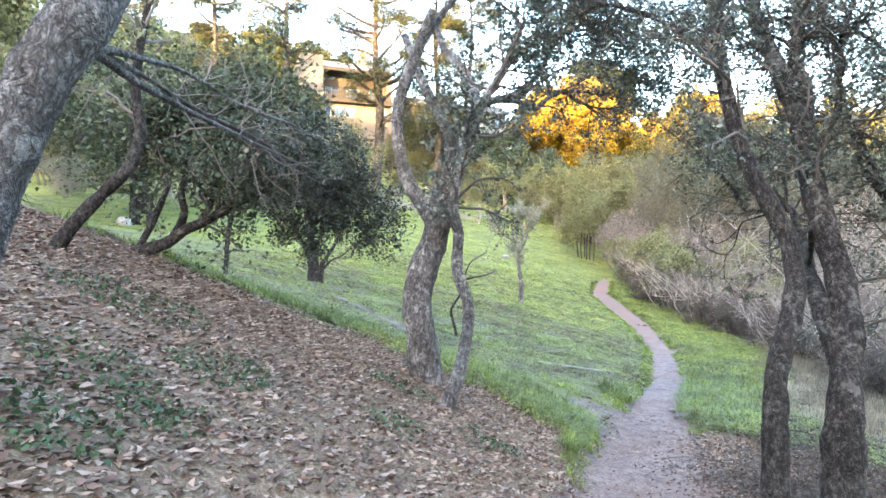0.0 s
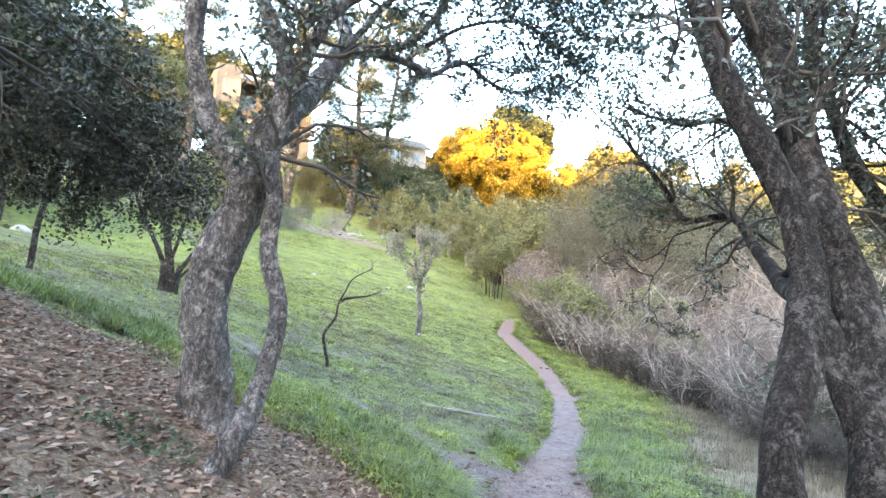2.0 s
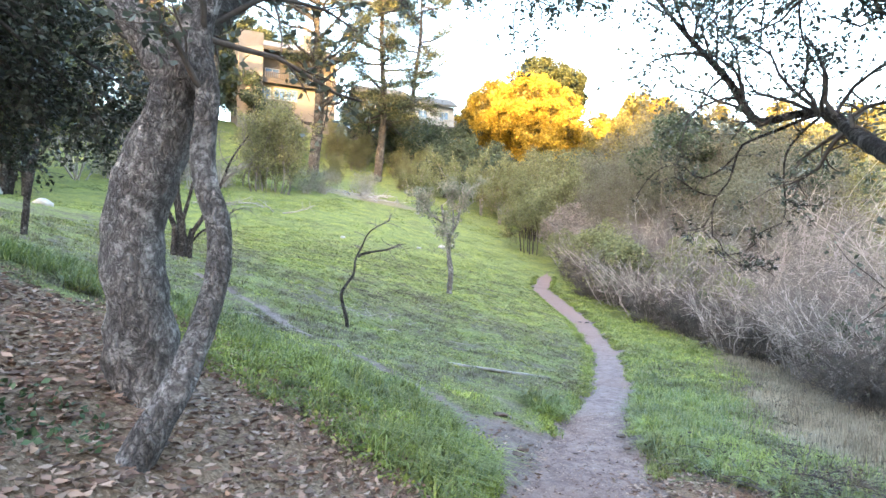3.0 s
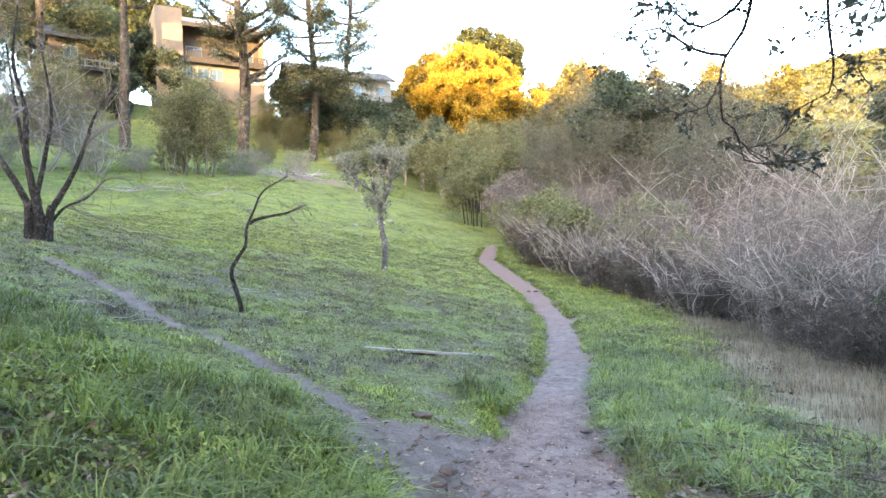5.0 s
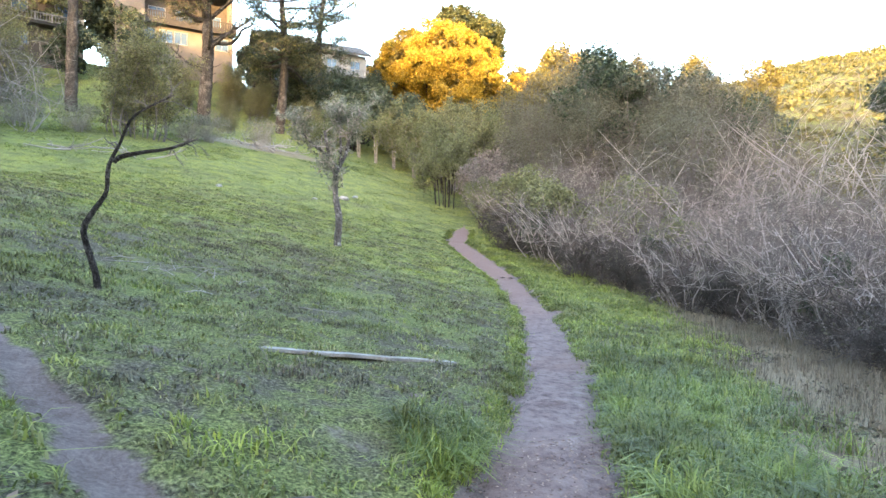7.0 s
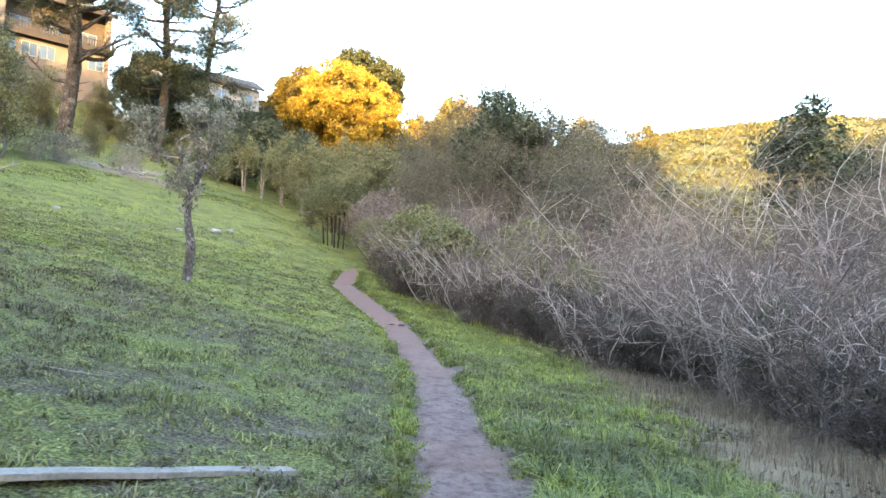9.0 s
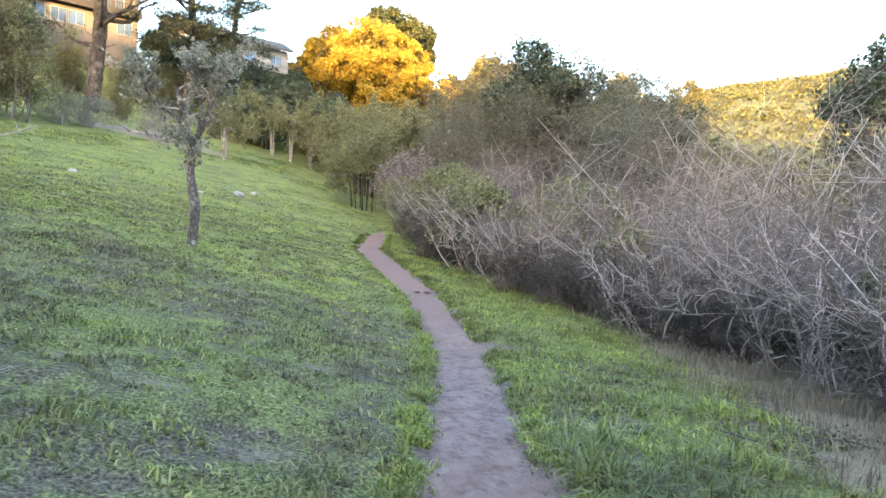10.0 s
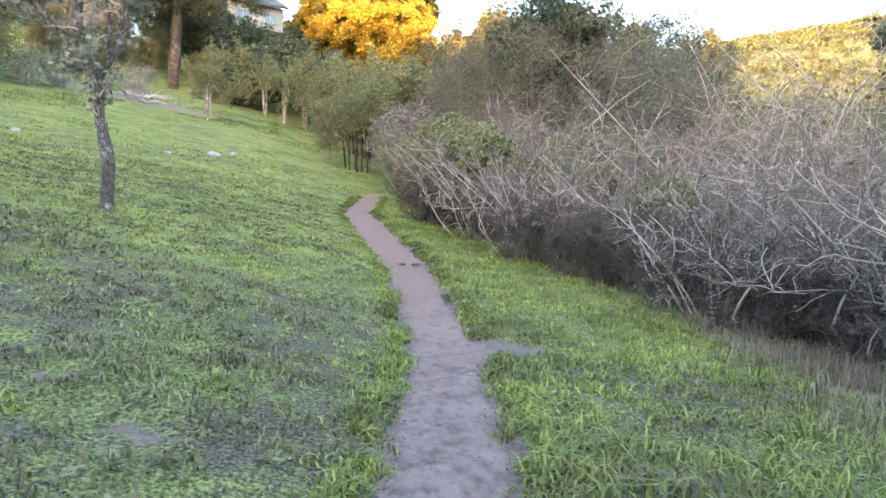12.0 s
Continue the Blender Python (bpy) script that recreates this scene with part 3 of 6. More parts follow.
# ---- trees with hand-set limbs ----
def limb_tree(name, base, limbs, label, category, bark, leaf, twig, seed, first=(7, 0.9), second=(6, 0.45), per=7, size=0.045, lo=0.45, lift=0.3, group="", crown_label="", reach=0.09, only=None):
    """A tree from its limbs; finer branches and leaves grow from them."""
    rng = np.random.default_rng(seed)
    base = np.array(base, float)
    root = thing(name, tuple(base), label, category, group)
    for i, (p, a, b) in enumerate(limbs):
        made("limb" if i else "trunk", *limb(np.array(p) - base, a, b, rng), bark, root)
    use = [limbs[i] for i in only] if only else limbs
    P = np.stack([curve_points(np.array(p) - base, 14) for p, _, _ in use])
    R = np.stack([np.linspace(a, b, 14) for _, a, b in use])
    P1, R1 = sprout(P, np.minimum(R, 0.045), first[0], first[1], rng, lift, 0.8, 6, lo, 0.5, 0.3)
    P2, R2 = sprout(P1, R1, second[0], second[1], rng, lift * 0.5, 0.9, 4, 0.3, 0.55, 0.3)
    a, b = tubes(P1, np.maximum(R1, 0.004), 5), tubes(P2, np.maximum(R2, 0.0022), 3)
    tagged(made("twigwork", *join([a, b]), twig, root), kind="stuff")
    if per:
        k = rng.uniform(0.25, 1.05, (len(P2), per)) * 3
        i = np.minimum(k.astype(int), 2)
        f = (k - i)[..., None]
        rows = np.arange(len(P2))[:, None]
        C = P2[rows, i] * (1 - f) + P2[rows, i + 1] * f
        C = C.reshape(-1, 3) + rng.normal(0, reach * 0.5, (C.size // 3, 3))
        made("crown", *leaves(C, size, rng, 0.55, 0.3), leaf, root, crown_label, shade=False)
    return root


OAK = [
    ([(-0.30, 7.50, -0.45), (-0.34, 7.50, -0.15), (-0.37, 7.50, 0.06), (-0.42, 7.50, 0.43), (-0.47, 7.50, 0.82), (-0.40, 7.50, 1.18), (-0.26, 7.50, 1.55), (-0.18, 7.50, 1.90)], 0.215, 0.155),
    ([(-0.20, 7.46, 1.70), (-0.35, 7.39, 1.98), (-0.49, 7.36, 2.19), (-0.60, 7.32, 2.45), (-0.67, 7.26, 2.83), (-0.65, 7.20, 3.21), (-0.54, 7.15, 3.56), (-0.39, 7.10, 3.91), (-0.22, 7.04, 4.31)], 0.092, 0.06),
    ([(-0.20, 7.48, 1.75), (-0.12, 7.55, 2.18), (-0.01, 7.80, 2.47), (0.15, 8.30, 2.91), (0.33, 8.90, 3.51), (0.34, 9.50, 4.02), (0.13, 9.90, 4.54), (-0.13, 10.10, 4.91), (-0.30, 10.30, 5.48)], 0.145, 0.06),
    ([(0.30, 8.85, 3.45), (0.38, 9.20, 3.69), (0.66, 9.80, 3.95), (1.06, 10.20, 4.04), (1.46, 10.50, 4.01), (1.91, 10.79, 4.36), (2.36, 11.00, 4.20), (2.78, 11.20, 4.12)], 0.08, 0.02),
    ([(0.50, 9.50, 3.85), (0.72, 9.75, 3.95), (1.09, 9.60, 4.03), (1.35, 9.40, 4.25), (1.52, 9.20, 4.56), (1.71, 9.10, 4.84), (2.02, 9.00, 5.27)], 0.06, 0.02),
    ([(-0.06, 7.60, 2.35), (-0.03, 7.72, 2.75), (-0.06, 7.80, 3.03), (-0.19, 7.90, 3.28), (-0.42, 8.10, 3.80), (-0.51, 8.20, 4.08), (-0.67, 8.30, 4.48)], 0.1, 0.05),
    ([(-0.26, 6.55, -0.62), (-0.13, 6.70, -0.35), (-0.02, 6.80, -0.12), (0.11, 7.00, 0.28), (0.17, 7.15, 0.78), (0.04, 7.20, 1.25), (0.06, 7.20, 1.64), (-0.01, 7.25, 1.99), (0.09, 7.30, 2.41), (0.18, 7.35, 2.80), (0.32, 7.40, 3.21), (0.61, 7.50, 3.67), (0.73, 7.60, 3.96), (0.90, 7.70, 4.38)], 0.082, 0.045),
    ([(0.32, 7.40, 3.20), (0.9, 8.0, 4.1), (1.7, 8.4, 4.6), (2.5, 8.6, 4.7), (3.2, 8.9, 4.6)], 0.04, 0.012),
    ([(0.33, 8.9, 3.5), (0.9, 9.2, 4.4), (1.7, 9.4, 4.9), (2.7, 9.5, 4.9), (3.6, 9.6, 4.6)], 0.045, 0.012),
    ([(1.06, 10.2, 4.04), (1.8, 10.0, 4.5), (2.6, 9.9, 4.6), (3.3, 10.0, 4.2)], 0.035, 0.012),
    ([(-0.39, 7.10, 3.91), (0.2, 7.3, 4.7), (1.0, 7.6, 5.1), (1.8, 7.7, 5.2)], 0.045, 0.012),
]
limb_tree("oak_tree", (-0.34, 7.5, -0.2), OAK, "grey-barked live oak with a curving forked trunk", "tree", M["oak_bark"], M["oak_leaf"], M["dark_twig"], 3,
          (26, 1.0), (9, 0.42), 14, 0.064, 0.45, 0.1, only=(3, 4, 6, 7, 8, 9, 10))
STEM_A = [
    ([(2.36, 4.5, -0.8), (2.41, 4.58, -0.3), (2.45, 4.65, 0.16), (2.53, 4.76, 0.49), (2.71, 4.89, 0.86), (2.82, 5.00, 1.17), (2.83, 5.12, 1.50), (2.76, 5.20, 1.74), (2.66, 5.30, 2.03), (2.58, 5.43, 2.39), (2.55, 5.58, 2.82), (2.55, 5.75, 3.30), (2.60, 5.94, 3.84), (2.56, 6.14, 4.42)], 0.1, 0.06),
    ([(2.56, 5.7, 3.2), (2.2, 6.4, 3.9), (1.8, 7.2, 4.4), (1.6, 8.0, 4.5)], 0.035, 0.012),
    ([(2.6, 5.9, 3.8), (3.1, 6.6, 4.3), (3.3, 7.6, 4.7), (3.0, 8.6, 4.8)], 0.04, 0.012),
    ([(2.83, 5.1, 1.45), (3.3, 5.6, 1.62), (3.69, 6.30, 1.30), (4.13, 7.10, 1.41), (4.49, 7.90, 1.73), (4.71, 8.50, 2.05)], 0.03, 0.015),
]
limb_tree("oak_tree", (2.38, 4.52, -0.75), STEM_A, "slender live oak stem leaning over the path", "tree", M["dark_bark"], M["oak_leaf"], M["dark_twig"], 5,
          (24, 0.95), (9, 0.45), 13, 0.054, 0.58, 0.1, only=(0, 1, 2))
STEM_B = [
    ([(2.95, 4.7, -1.0), (3.08, 4.85, -0.4), (3.20, 5.00, 0.10), (3.41, 5.28, 0.63), (3.54, 5.55, 1.12), (3.56, 5.81, 1.60), (3.63, 6.12, 2.16), (3.72, 6.49, 2.82), (3.71, 6.88, 3.53), (3.68, 7.25, 4.20), (3.72, 7.63, 4.89)], 0.165, 0.075),
    ([(3.71, 6.35, 2.55), (3.92, 6.68, 3.16), (3.92, 6.93, 3.63), (4.06, 7.11, 3.95), (4.59, 7.63, 4.90)], 0.08, 0.04),
    ([(3.68, 7.2, 4.1), (4.4, 8.2, 4.6), (5.2, 9.2, 4.8), (5.9, 10.0, 4.6)], 0.045, 0.015),
    ([(4.06, 7.11, 3.95), (5.0, 7.6, 4.2), (5.8, 8.2, 4.2), (6.6, 8.8, 3.9)], 0.045, 0.015),
    ([(3.30, 5.2, 0.45), (3.34, 5.60, 1.03), (3.69, 6.30, 1.20), (4.13, 7.10, 1.41), (4.49, 7.90, 1.73), (4.71, 8.50, 2.05), (4.52, 8.70, 2.05), (4.28, 8.80, 2.03), (4.09, 8.90, 2.39), (3.76, 9.00, 2.81), (3.45, 9.00, 3.15)], 0.09, 0.018),
    ([(3.56, 5.8, 1.5), (3.6, 6.0, 1.75), (3.74, 6.40, 1.98), (3.98, 6.90, 2.27), (4.13, 7.40, 2.58), (4.22, 7.90, 2.90), (4.15, 8.20, 2.96), (3.98, 8.40, 2.97), (3.46, 8.60, 3.17)], 0.06, 0.015),
]
limb_tree("oak_tree", (3.0, 4.75, -0.9), STEM_B, "stout rough-barked live oak with a low crooked branch", "tree", M["dark_bark"], M["oak_leaf"], M["dark_twig"], 7,
          (25, 0.95), (9, 0.42), 13, 0.05, 0.5, 0.2)
OVERHANG = [
    ([(4.49, 7.9, 1.73), (4.62, 8.4, 2.0), (4.5, 8.9, 1.95), (4.38, 9.17, 1.88), (4.34, 9.19, 1.80), (4.27, 9.19, 1.55), (4.16, 9.21, 1.39), (4.12, 9.21, 1.26), (4.12, 9.20, 1.00), (4.18, 9.19, 0.96), (4.23, 9.17, 0.77)], 0.02, 0.004),
    ([(4.12, 9.21, 1.26), (4.05, 9.22, 1.11), (3.96, 9.23, 1.07), (3.85, 9.25, 1.05), (3.78, 9.27, 1.12)], 0.006, 0.002),
    ([(4.16, 9.21, 1.39), (4.0, 9.24, 1.42), (3.88, 9.26, 1.50), (3.74, 9.29, 1.58), (3.62, 9.31, 1.50), (3.52, 9.33, 1.57)], 0.009, 0.003),
    ([(4.62, 8.4, 2.0), (4.75, 8.85, 1.95), (4.77, 9.11, 1.79), (4.75, 9.1, 1.48), (4.77, 9.1, 1.35), (4.74, 9.09, 1.16), (4.64, 9.11, 1.10), (4.52, 9.13, 1.03), (4.44, 9.14, 0.91)], 0.016, 0.003),
    ([(4.23, 9.17, 0.77), (4.33, 9.15, 0.74), (4.43, 9.13, 0.75), (4.57, 9.11, 0.73)], 0.004, 0.002),
    ([(4.75, 9.1, 1.38), (4.86, 9.08, 1.32), (4.98, 9.06, 1.31)], 0.006, 0.002),
    ([(4.18, 9.19, 0.96), (4.24, 9.17, 0.84), (4.36, 9.15, 0.86), (4.47, 9.13, 0.92)], 0.005, 0.002),
    ([(4.34, 9.19, 1.80), (4.2, 9.21, 1.65), (4.0, 9.24, 1.56), (3.84, 9.28, 1.68), (3.66, 9.31, 1.66), (3.53, 9.33, 1.54), (3.42, 9.34, 1.38)], 0.01, 0.003),
]
limb_tree("oak_bough", (4.49, 7.9, 1.73), OVERHANG, "thin crooked oak bough drooping sparse leafy twigs", "tree", M["dark_bark"], M["canopy_leaf"], M["dark_twig"], 8, (7, 0.2), (4, 0.1), 4, 0.036, 0.3, -0.05, reach=0.025)
STEM_C = [
    ([(4.6, 5.9, -1.4), (4.68, 6.0, -0.7), (4.74, 6.08, -0.25), (4.85, 6.30, 0.50), (4.87, 6.47, 1.05), (4.89, 6.62, 1.54), (5.09, 6.78, 2.09), (5.35, 6.92, 2.57), (5.69, 7.08, 3.09), (6.09, 7.26, 3.67)], 0.15, 0.05),
    ([(4.92, 6.65, 1.5), (5.09, 6.84, 1.7), (5.01, 6.95, 1.99), (4.85, 7.07, 2.38), (4.77, 7.21, 2.86), (4.68, 7.34, 3.30), (4.92, 7.60, 4.16), (5.17, 7.75, 4.66)], 0.08, 0.035),
    ([(4.87, 6.47, 1.05), (5.3, 6.4, 1.5), (5.9, 6.5, 1.9), (6.6, 6.8, 2.2)], 0.05, 0.02),
    ([(4.89, 6.62, 1.54), (4.8, 6.3, 2.1), (4.5, 5.9, 2.7), (4.65, 5.75, 3.2), (4.85, 5.6, 3.7)], 0.04, 0.012),
    ([(5.09, 6.78, 2.09), (5.4, 6.5, 2.6), (5.7, 6.3, 3.2), (5.9, 6.2, 3.9)], 0.045, 0.012),
]
limb_tree("oak_tree", (4.65, 5.98, -1.1), STEM_C, "dark leaning live oak hung with ragged foliage", "tree", M["dark_bark"], M["oak_leaf"], M["dark_twig"], 9,
          (30, 1.15), (10, 0.5), 14, 0.052, 0.35, 0.1)
LEAN_NEAR = [
    ([(-2.5, 2.3, 0.0), (-2.25, 2.4, 0.8), (-2.06, 2.50, 1.48), (-2.00, 2.55, 1.72), (-1.92, 2.60, 1.98), (-1.83, 2.65, 2.24), (-1.70, 2.70, 2.49), (-1.60, 2.75, 2.70), (-1.44, 2.80, 2.99), (-1.1, 2.9, 3.6)], 0.17, 0.12),
    ([(-1.83, 2.65, 2.24), (-1.71, 2.80, 2.36), (-1.89, 3.60, 2.44), (-1.97, 4.60, 2.49), (-1.93, 5.80, 2.50), (-1.81, 6.80, 2.40), (-1.63, 7.60, 2.31)], 0.028, 0.008),
    ([(-1.83, 2.65, 2.24), (-1.71, 2.80, 2.38), (-1.80, 3.50, 2.56), (-1.88, 4.20, 2.70), (-1.91, 5.00, 2.75), (-1.88, 5.80, 2.80), (-1.76, 6.60, 2.86)], 0.022, 0.006),
    ([(-1.83, 2.65, 2.24), (-1.71, 2.80, 2.36), (-1.85, 3.40, 2.48), (-2.00, 4.20, 2.56), (-2.08, 5.20, 2.61), (-1.95, 6.20, 2.63)], 0.02, 0.006),
]
limb_tree("oak_tree", (-2.5, 2.3, 0.1), LEAN_NEAR, "leaning lichen-grey oak trunk with long dead branches", "tree", M["oak_bark"], M["oak_leaf"], M["twig"], 11,
          (10, 0.8), (4, 0.3), 0, 0.05, 0.45, 0.0, only=(1, 2, 3))
LEAN_FAR = [
    ([(-4.5, 6.45, 1.2), (-4.35, 6.45, 1.47), (-4.13, 6.45, 1.78), (-3.82, 6.45, 2.09), (-3.51, 6.45, 2.42), (-3.40, 6.45, 2.79), (-3.45, 6.45, 3.16), (-3.42, 6.45, 3.59), (-3.33, 6.45, 4.09), (-3.30, 6.45, 4.46)], 0.085, 0.03),
]
limb_tree("oak_tree", (-4.4, 6.45, 1.4), LEAN_FAR, "thin oak leaning from the bank", "tree", M["dark_bark"], M["olive_leaf"], M["twig"], 13, (12, 0.9), (6, 0.5), 9, 0.07, 0.55, 0.2)
MULTI = [
    ([(-4.7, 8.37, 1.3), (-4.49, 8.37, 1.48), (-4.07, 8.37, 1.60), (-3.75, 8.37, 1.81), (-3.39, 8.37, 1.96), (-3.11, 8.37, 2.28), (-2.99, 8.37, 2.56), (-2.87, 8.5, 2.96)], 0.1, 0.03),
    ([(-3.95, 8.37, 1.68), (-3.79, 8.37, 2.01), (-3.85, 8.4, 2.33), (-3.82, 8.5, 2.65), (-3.99, 8.6, 3.13), (-4.1, 8.8, 3.7)], 0.06, 0.025),
    ([(-4.49, 8.37, 1.45), (-4.27, 8.37, 1.85), (-4.09, 8.37, 2.25), (-4.07, 8.5, 2.57), (-4.32, 8.6, 3.05), (-4.6, 8.8, 3.6)], 0.055, 0.025),
    ([(-3.6, 8.37, 1.87), (-3.45, 8.5, 2.2), (-3.5, 8.7, 2.6), (-3.3, 8.9, 3.1), (-3.0, 9.1, 3.8)], 0.045, 0.02),
    ([(-3.4, 8.37, 1.95), (-3.2, 8.6, 2.1), (-2.8, 8.8, 2.4), (-2.4, 9.0, 2.9)], 0.04, 0.018),
    ([(-4.3, 8.6, 3.0), (-4.9, 9.1, 3.3), (-5.6, 9.4, 3.5)], 0.04, 0.02),
]
limb_tree("bay_tree", (-4.55, 8.37, 1.4), MULTI, "many-stemmed spreading tree with a dense dark canopy", "tree", M["dark_bark"], M["bush_leaf"], M["dark_twig"], 15,
          (20, 1.2), (10, 0.6), 18, 0.08, 0.5, 0.35, reach=0.3)
THIN = [([(-5.92, 15.45, 1.0), (-5.90, 15.45, 1.33), (-5.87, 15.45, 1.80), (-5.78, 15.45, 2.38), (-5.67, 15.45, 2.97), (-5.48, 15.45, 3.53), (-5.30, 15.45, 4.29)], 0.07, 0.03)]
limb_tree("oak_sapling", (-5.9, 15.45, 1.1), THIN, "thin crooked young oak on the slope", "tree", M["dark_bark"], M["olive_leaf"], M["dark_twig"], 17, (8, 0.9), (6, 0.5), 8, 0.08, 0.6)
SNAG = [
    ([(0.05, 16.52, -0.95), (0.04, 16.52, -0.64), (-0.03, 16.52, -0.37), (-0.09, 16.52, -0.08), (0.02, 16.52, 0.14), (0.16, 16.52, 0.36), (0.19, 16.52, 0.66), (0.32, 16.52, 0.94), (0.48, 16.52, 1.26), (0.91, 16.52, 1.52)], 0.043, 0.01),
    ([(0.24, 16.52, 0.72), (0.30, 16.52, 0.77), (0.53, 16.52, 0.83), (0.87, 16.52, 0.89), (1.19, 16.52, 1.02)], 0.034, 0.008),
]
limb_tree("dead_tree", (0.05, 16.52, -0.8), SNAG, "small bare dead tree, blackened, forked at the top", "tree", M["dark_bark"], M["oak_leaf"], M["twig"], 19, (10, 0.35), (4, 0.16), 0, 0.05, 0.6, 0.2)
SAPLING = [
    ([(3.1, 28.1, -0.9), (3.11, 28.10, -0.54), (3.15, 28.10, 0.17), (3.04, 28.10, 0.90), (3.04, 28.10, 1.64), (2.84, 28.10, 2.17), (2.71, 28.10, 2.89)], 0.13, 0.04),
    ([(3.04, 28.10, 1.55), (3.38, 28.10, 2.21), (3.52, 28.10, 2.96), (3.9, 28.1, 3.5)], 0.06, 0.03),
    ([(2.84, 28.1, 2.1), (2.3, 28.2, 2.5), (1.8, 28.1, 3.1)], 0.04, 0.02),
    ([(3.2, 28.1, 1.9), (3.2, 28.3, 2.7), (3.0, 28.3, 3.7)], 0.05, 0.02),
]
limb_tree("oak_sapling", (3.1, 28.1, -0.7), SAPLING, "young oak with a crooked lichened trunk and grey-green leaves", "tree", M["oak_bark"], M["grey_leaf"], M["pale_twig"], 21, (15, 0.8), (7, 0.4), 12, 0.1, 0.4, 0.15)


# ---- bushy crowns ----
def bushy(name, place, height, radius, label, seed, leaf, bark, stems=3, clumps=26, cover=1.2, size=0.12, under=0.3, twigs=None, category="tree", group="", flat=0.42, stem_r=0.06):
    """A crown of leaf clumps on a few stems; under: how high the crown's foot is, in parts of the height."""
    rng = np.random.default_rng(seed)
    root = thing(name, place, label, category, group)
    lowz = under * height
    ry = (height - lowz) / 2
    mid = np.array([0, 0, lowz + ry])
    d = rng.normal(0, 1, (clumps, 3))
    d /= np.linalg.norm(d, axis=1, keepdims=True)
    C = mid + d * rng.uniform(0.45, 0.9, (clumps, 1)) * np.array([radius, radius, ry]) * rng.uniform(0.75, 1.1, (clumps, 1))
    tips = C[rng.choice(clumps, max(stems * 3, 3))]
    paths, rads = [], []
    for i in range(stems):
        foot = np.array([rng.normal(0, 0.12 * radius), rng.normal(0, 0.12 * radius), -0.25])
        for tip in tips[i * 3 : i * 3 + 3]:
            knee = foot * 0.6 + tip * 0.4 + rng.normal(0, 0.12 * radius, 3)
            knee[2] = max(knee[2], 0.3 * tip[2])
            paths.append(curve_points([foot, foot + [0, 0, 0.25 + 0.15 * height], knee, tip], 10))
            rads.append(np.linspace(stem_r, stem_r * 0.2, 10))
        made("stem", *tubes(np.stack(paths[-3:]), np.stack(rads[-3:]), 6), bark, root)
    if twigs:
        P = np.stack(paths)
        P1, R1 = sprout(P, np.stack(rads) * 0.4, 10, radius * 0.5, rng, 0.3, 0.9, 5, 0.3, 0.6)
        P2, R2 = sprout(P1, R1, 4, radius * 0.28, rng, 0.3, 0.8, 3, 0.3, 0.7)
        tagged(made("twigwork", *join([tubes(P1, np.maximum(R1, 0.006), 3), tubes(P2, np.maximum(R2, 0.004), 3)]), twigs, root), kind="stuff")
    mean = (2 * radius + ry) / 3
    count = int(cover * 12.6 * mean * mean / (0.3 * size * size))
    w = rng.uniform(0.5, 1.2, clumps)
    pick = rng.choice(clumps, count, p=w / w.sum())
    span = radius * flat * rng.uniform(0.55, 1.0, clumps)
    e = rng.normal(0, 1, (count, 3))
    e /= np.linalg.norm(e, axis=1, keepdims=True)
    L = C[pick] + e * (span[pick] * rng.uniform(0.3, 1.05, count) ** 0.5)[:, None] * np.array([1, 1, 0.8])
    L[:, 2] = np.maximum(L[:, 2], 0.04 * height)
    made("crown", *leaves(L, size, rng, 0.6, 0.1), leaf, root, shade=False)
    return root


def feathery(name, place, height, radius, label, seed, leaf, bark, stems=14, per=12, size=0.18, under=0.1, category="bush", group="", stem_r=0.05, twig=None, feet=0.15):
    """A loose crown: stems fan out from the foot, branch twice, and carry leaves all along the twigs."""
    rng = np.random.default_rng(seed)
    root = thing(name, place, label, category, group)
    a = np.arange(stems) * 2.39996 + rng.normal(0, 0.3, stems)
    out = np.sqrt(rng.uniform(0.02, 1.0, stems)) * radius * rng.uniform(0.75, 1.1, stems)
    rise = height * (1 - 0.45 * (out / radius) ** 2) * rng.uniform(0.72, 1.0, stems)
    P, R = [], []
    for i in range(stems):
        d = np.array([np.cos(a[i]), np.sin(a[i]), 0.0])
        foot = d * feet * radius * rng.uniform(0.2, 1.0)
        P.append(curve_points([foot - [0, 0, 0.3], foot + d * out[i] * 0.12 + [0, 0, max(under, 0.12) * height], d * out[i] * 0.6 + [0, 0, rise[i] * 0.62] + rng.normal(0, 0.07 * radius, 3), d * out[i] + [0, 0, rise[i]]], 12))
        R.append(np.linspace(stem_r, stem_r * 0.15, 12) * rng.uniform(0.7, 1.2))
        made("stem", *tubes(P[-1][None], R[-1][None], 6), bark, root)
    P, R = np.stack(P), np.stack(R)
    lo = min(0.75, 0.12 + under * 1.1)
    P1, R1 = sprout(P, R, 10, radius * 0.5, rng, 0.35, 0.75, 5, lo, 0.5, 0.3)
    P2, R2 = sprout(P1, R1, 7, radius * 0.24, rng, 0.3, 0.8, 3, 0.15, 0.6, 0.3)
    tagged(made("twigwork", *join([tubes(P1, np.maximum(R1, 0.006), 4), tubes(P2, np.maximum(R2, 0.004), 3)]), twig or bark, root), kind="stuff")
    f = rng.uniform(0.1, 1.1, (len(P2), per, 1))
    L = P2[:, :1] + (P2[:, -1:] - P2[:, :1]) * f + rng.normal(0, 0.035 * radius, (len(P2), per, 3))
    L = L.reshape(-1, 3)
    L[:, 2] = np.maximum(L[:, 2], 0.03 * height)
    made("crown", *leaves(L, size, rng, 0.42, 0.05), leaf, root, shade=False)
    return root


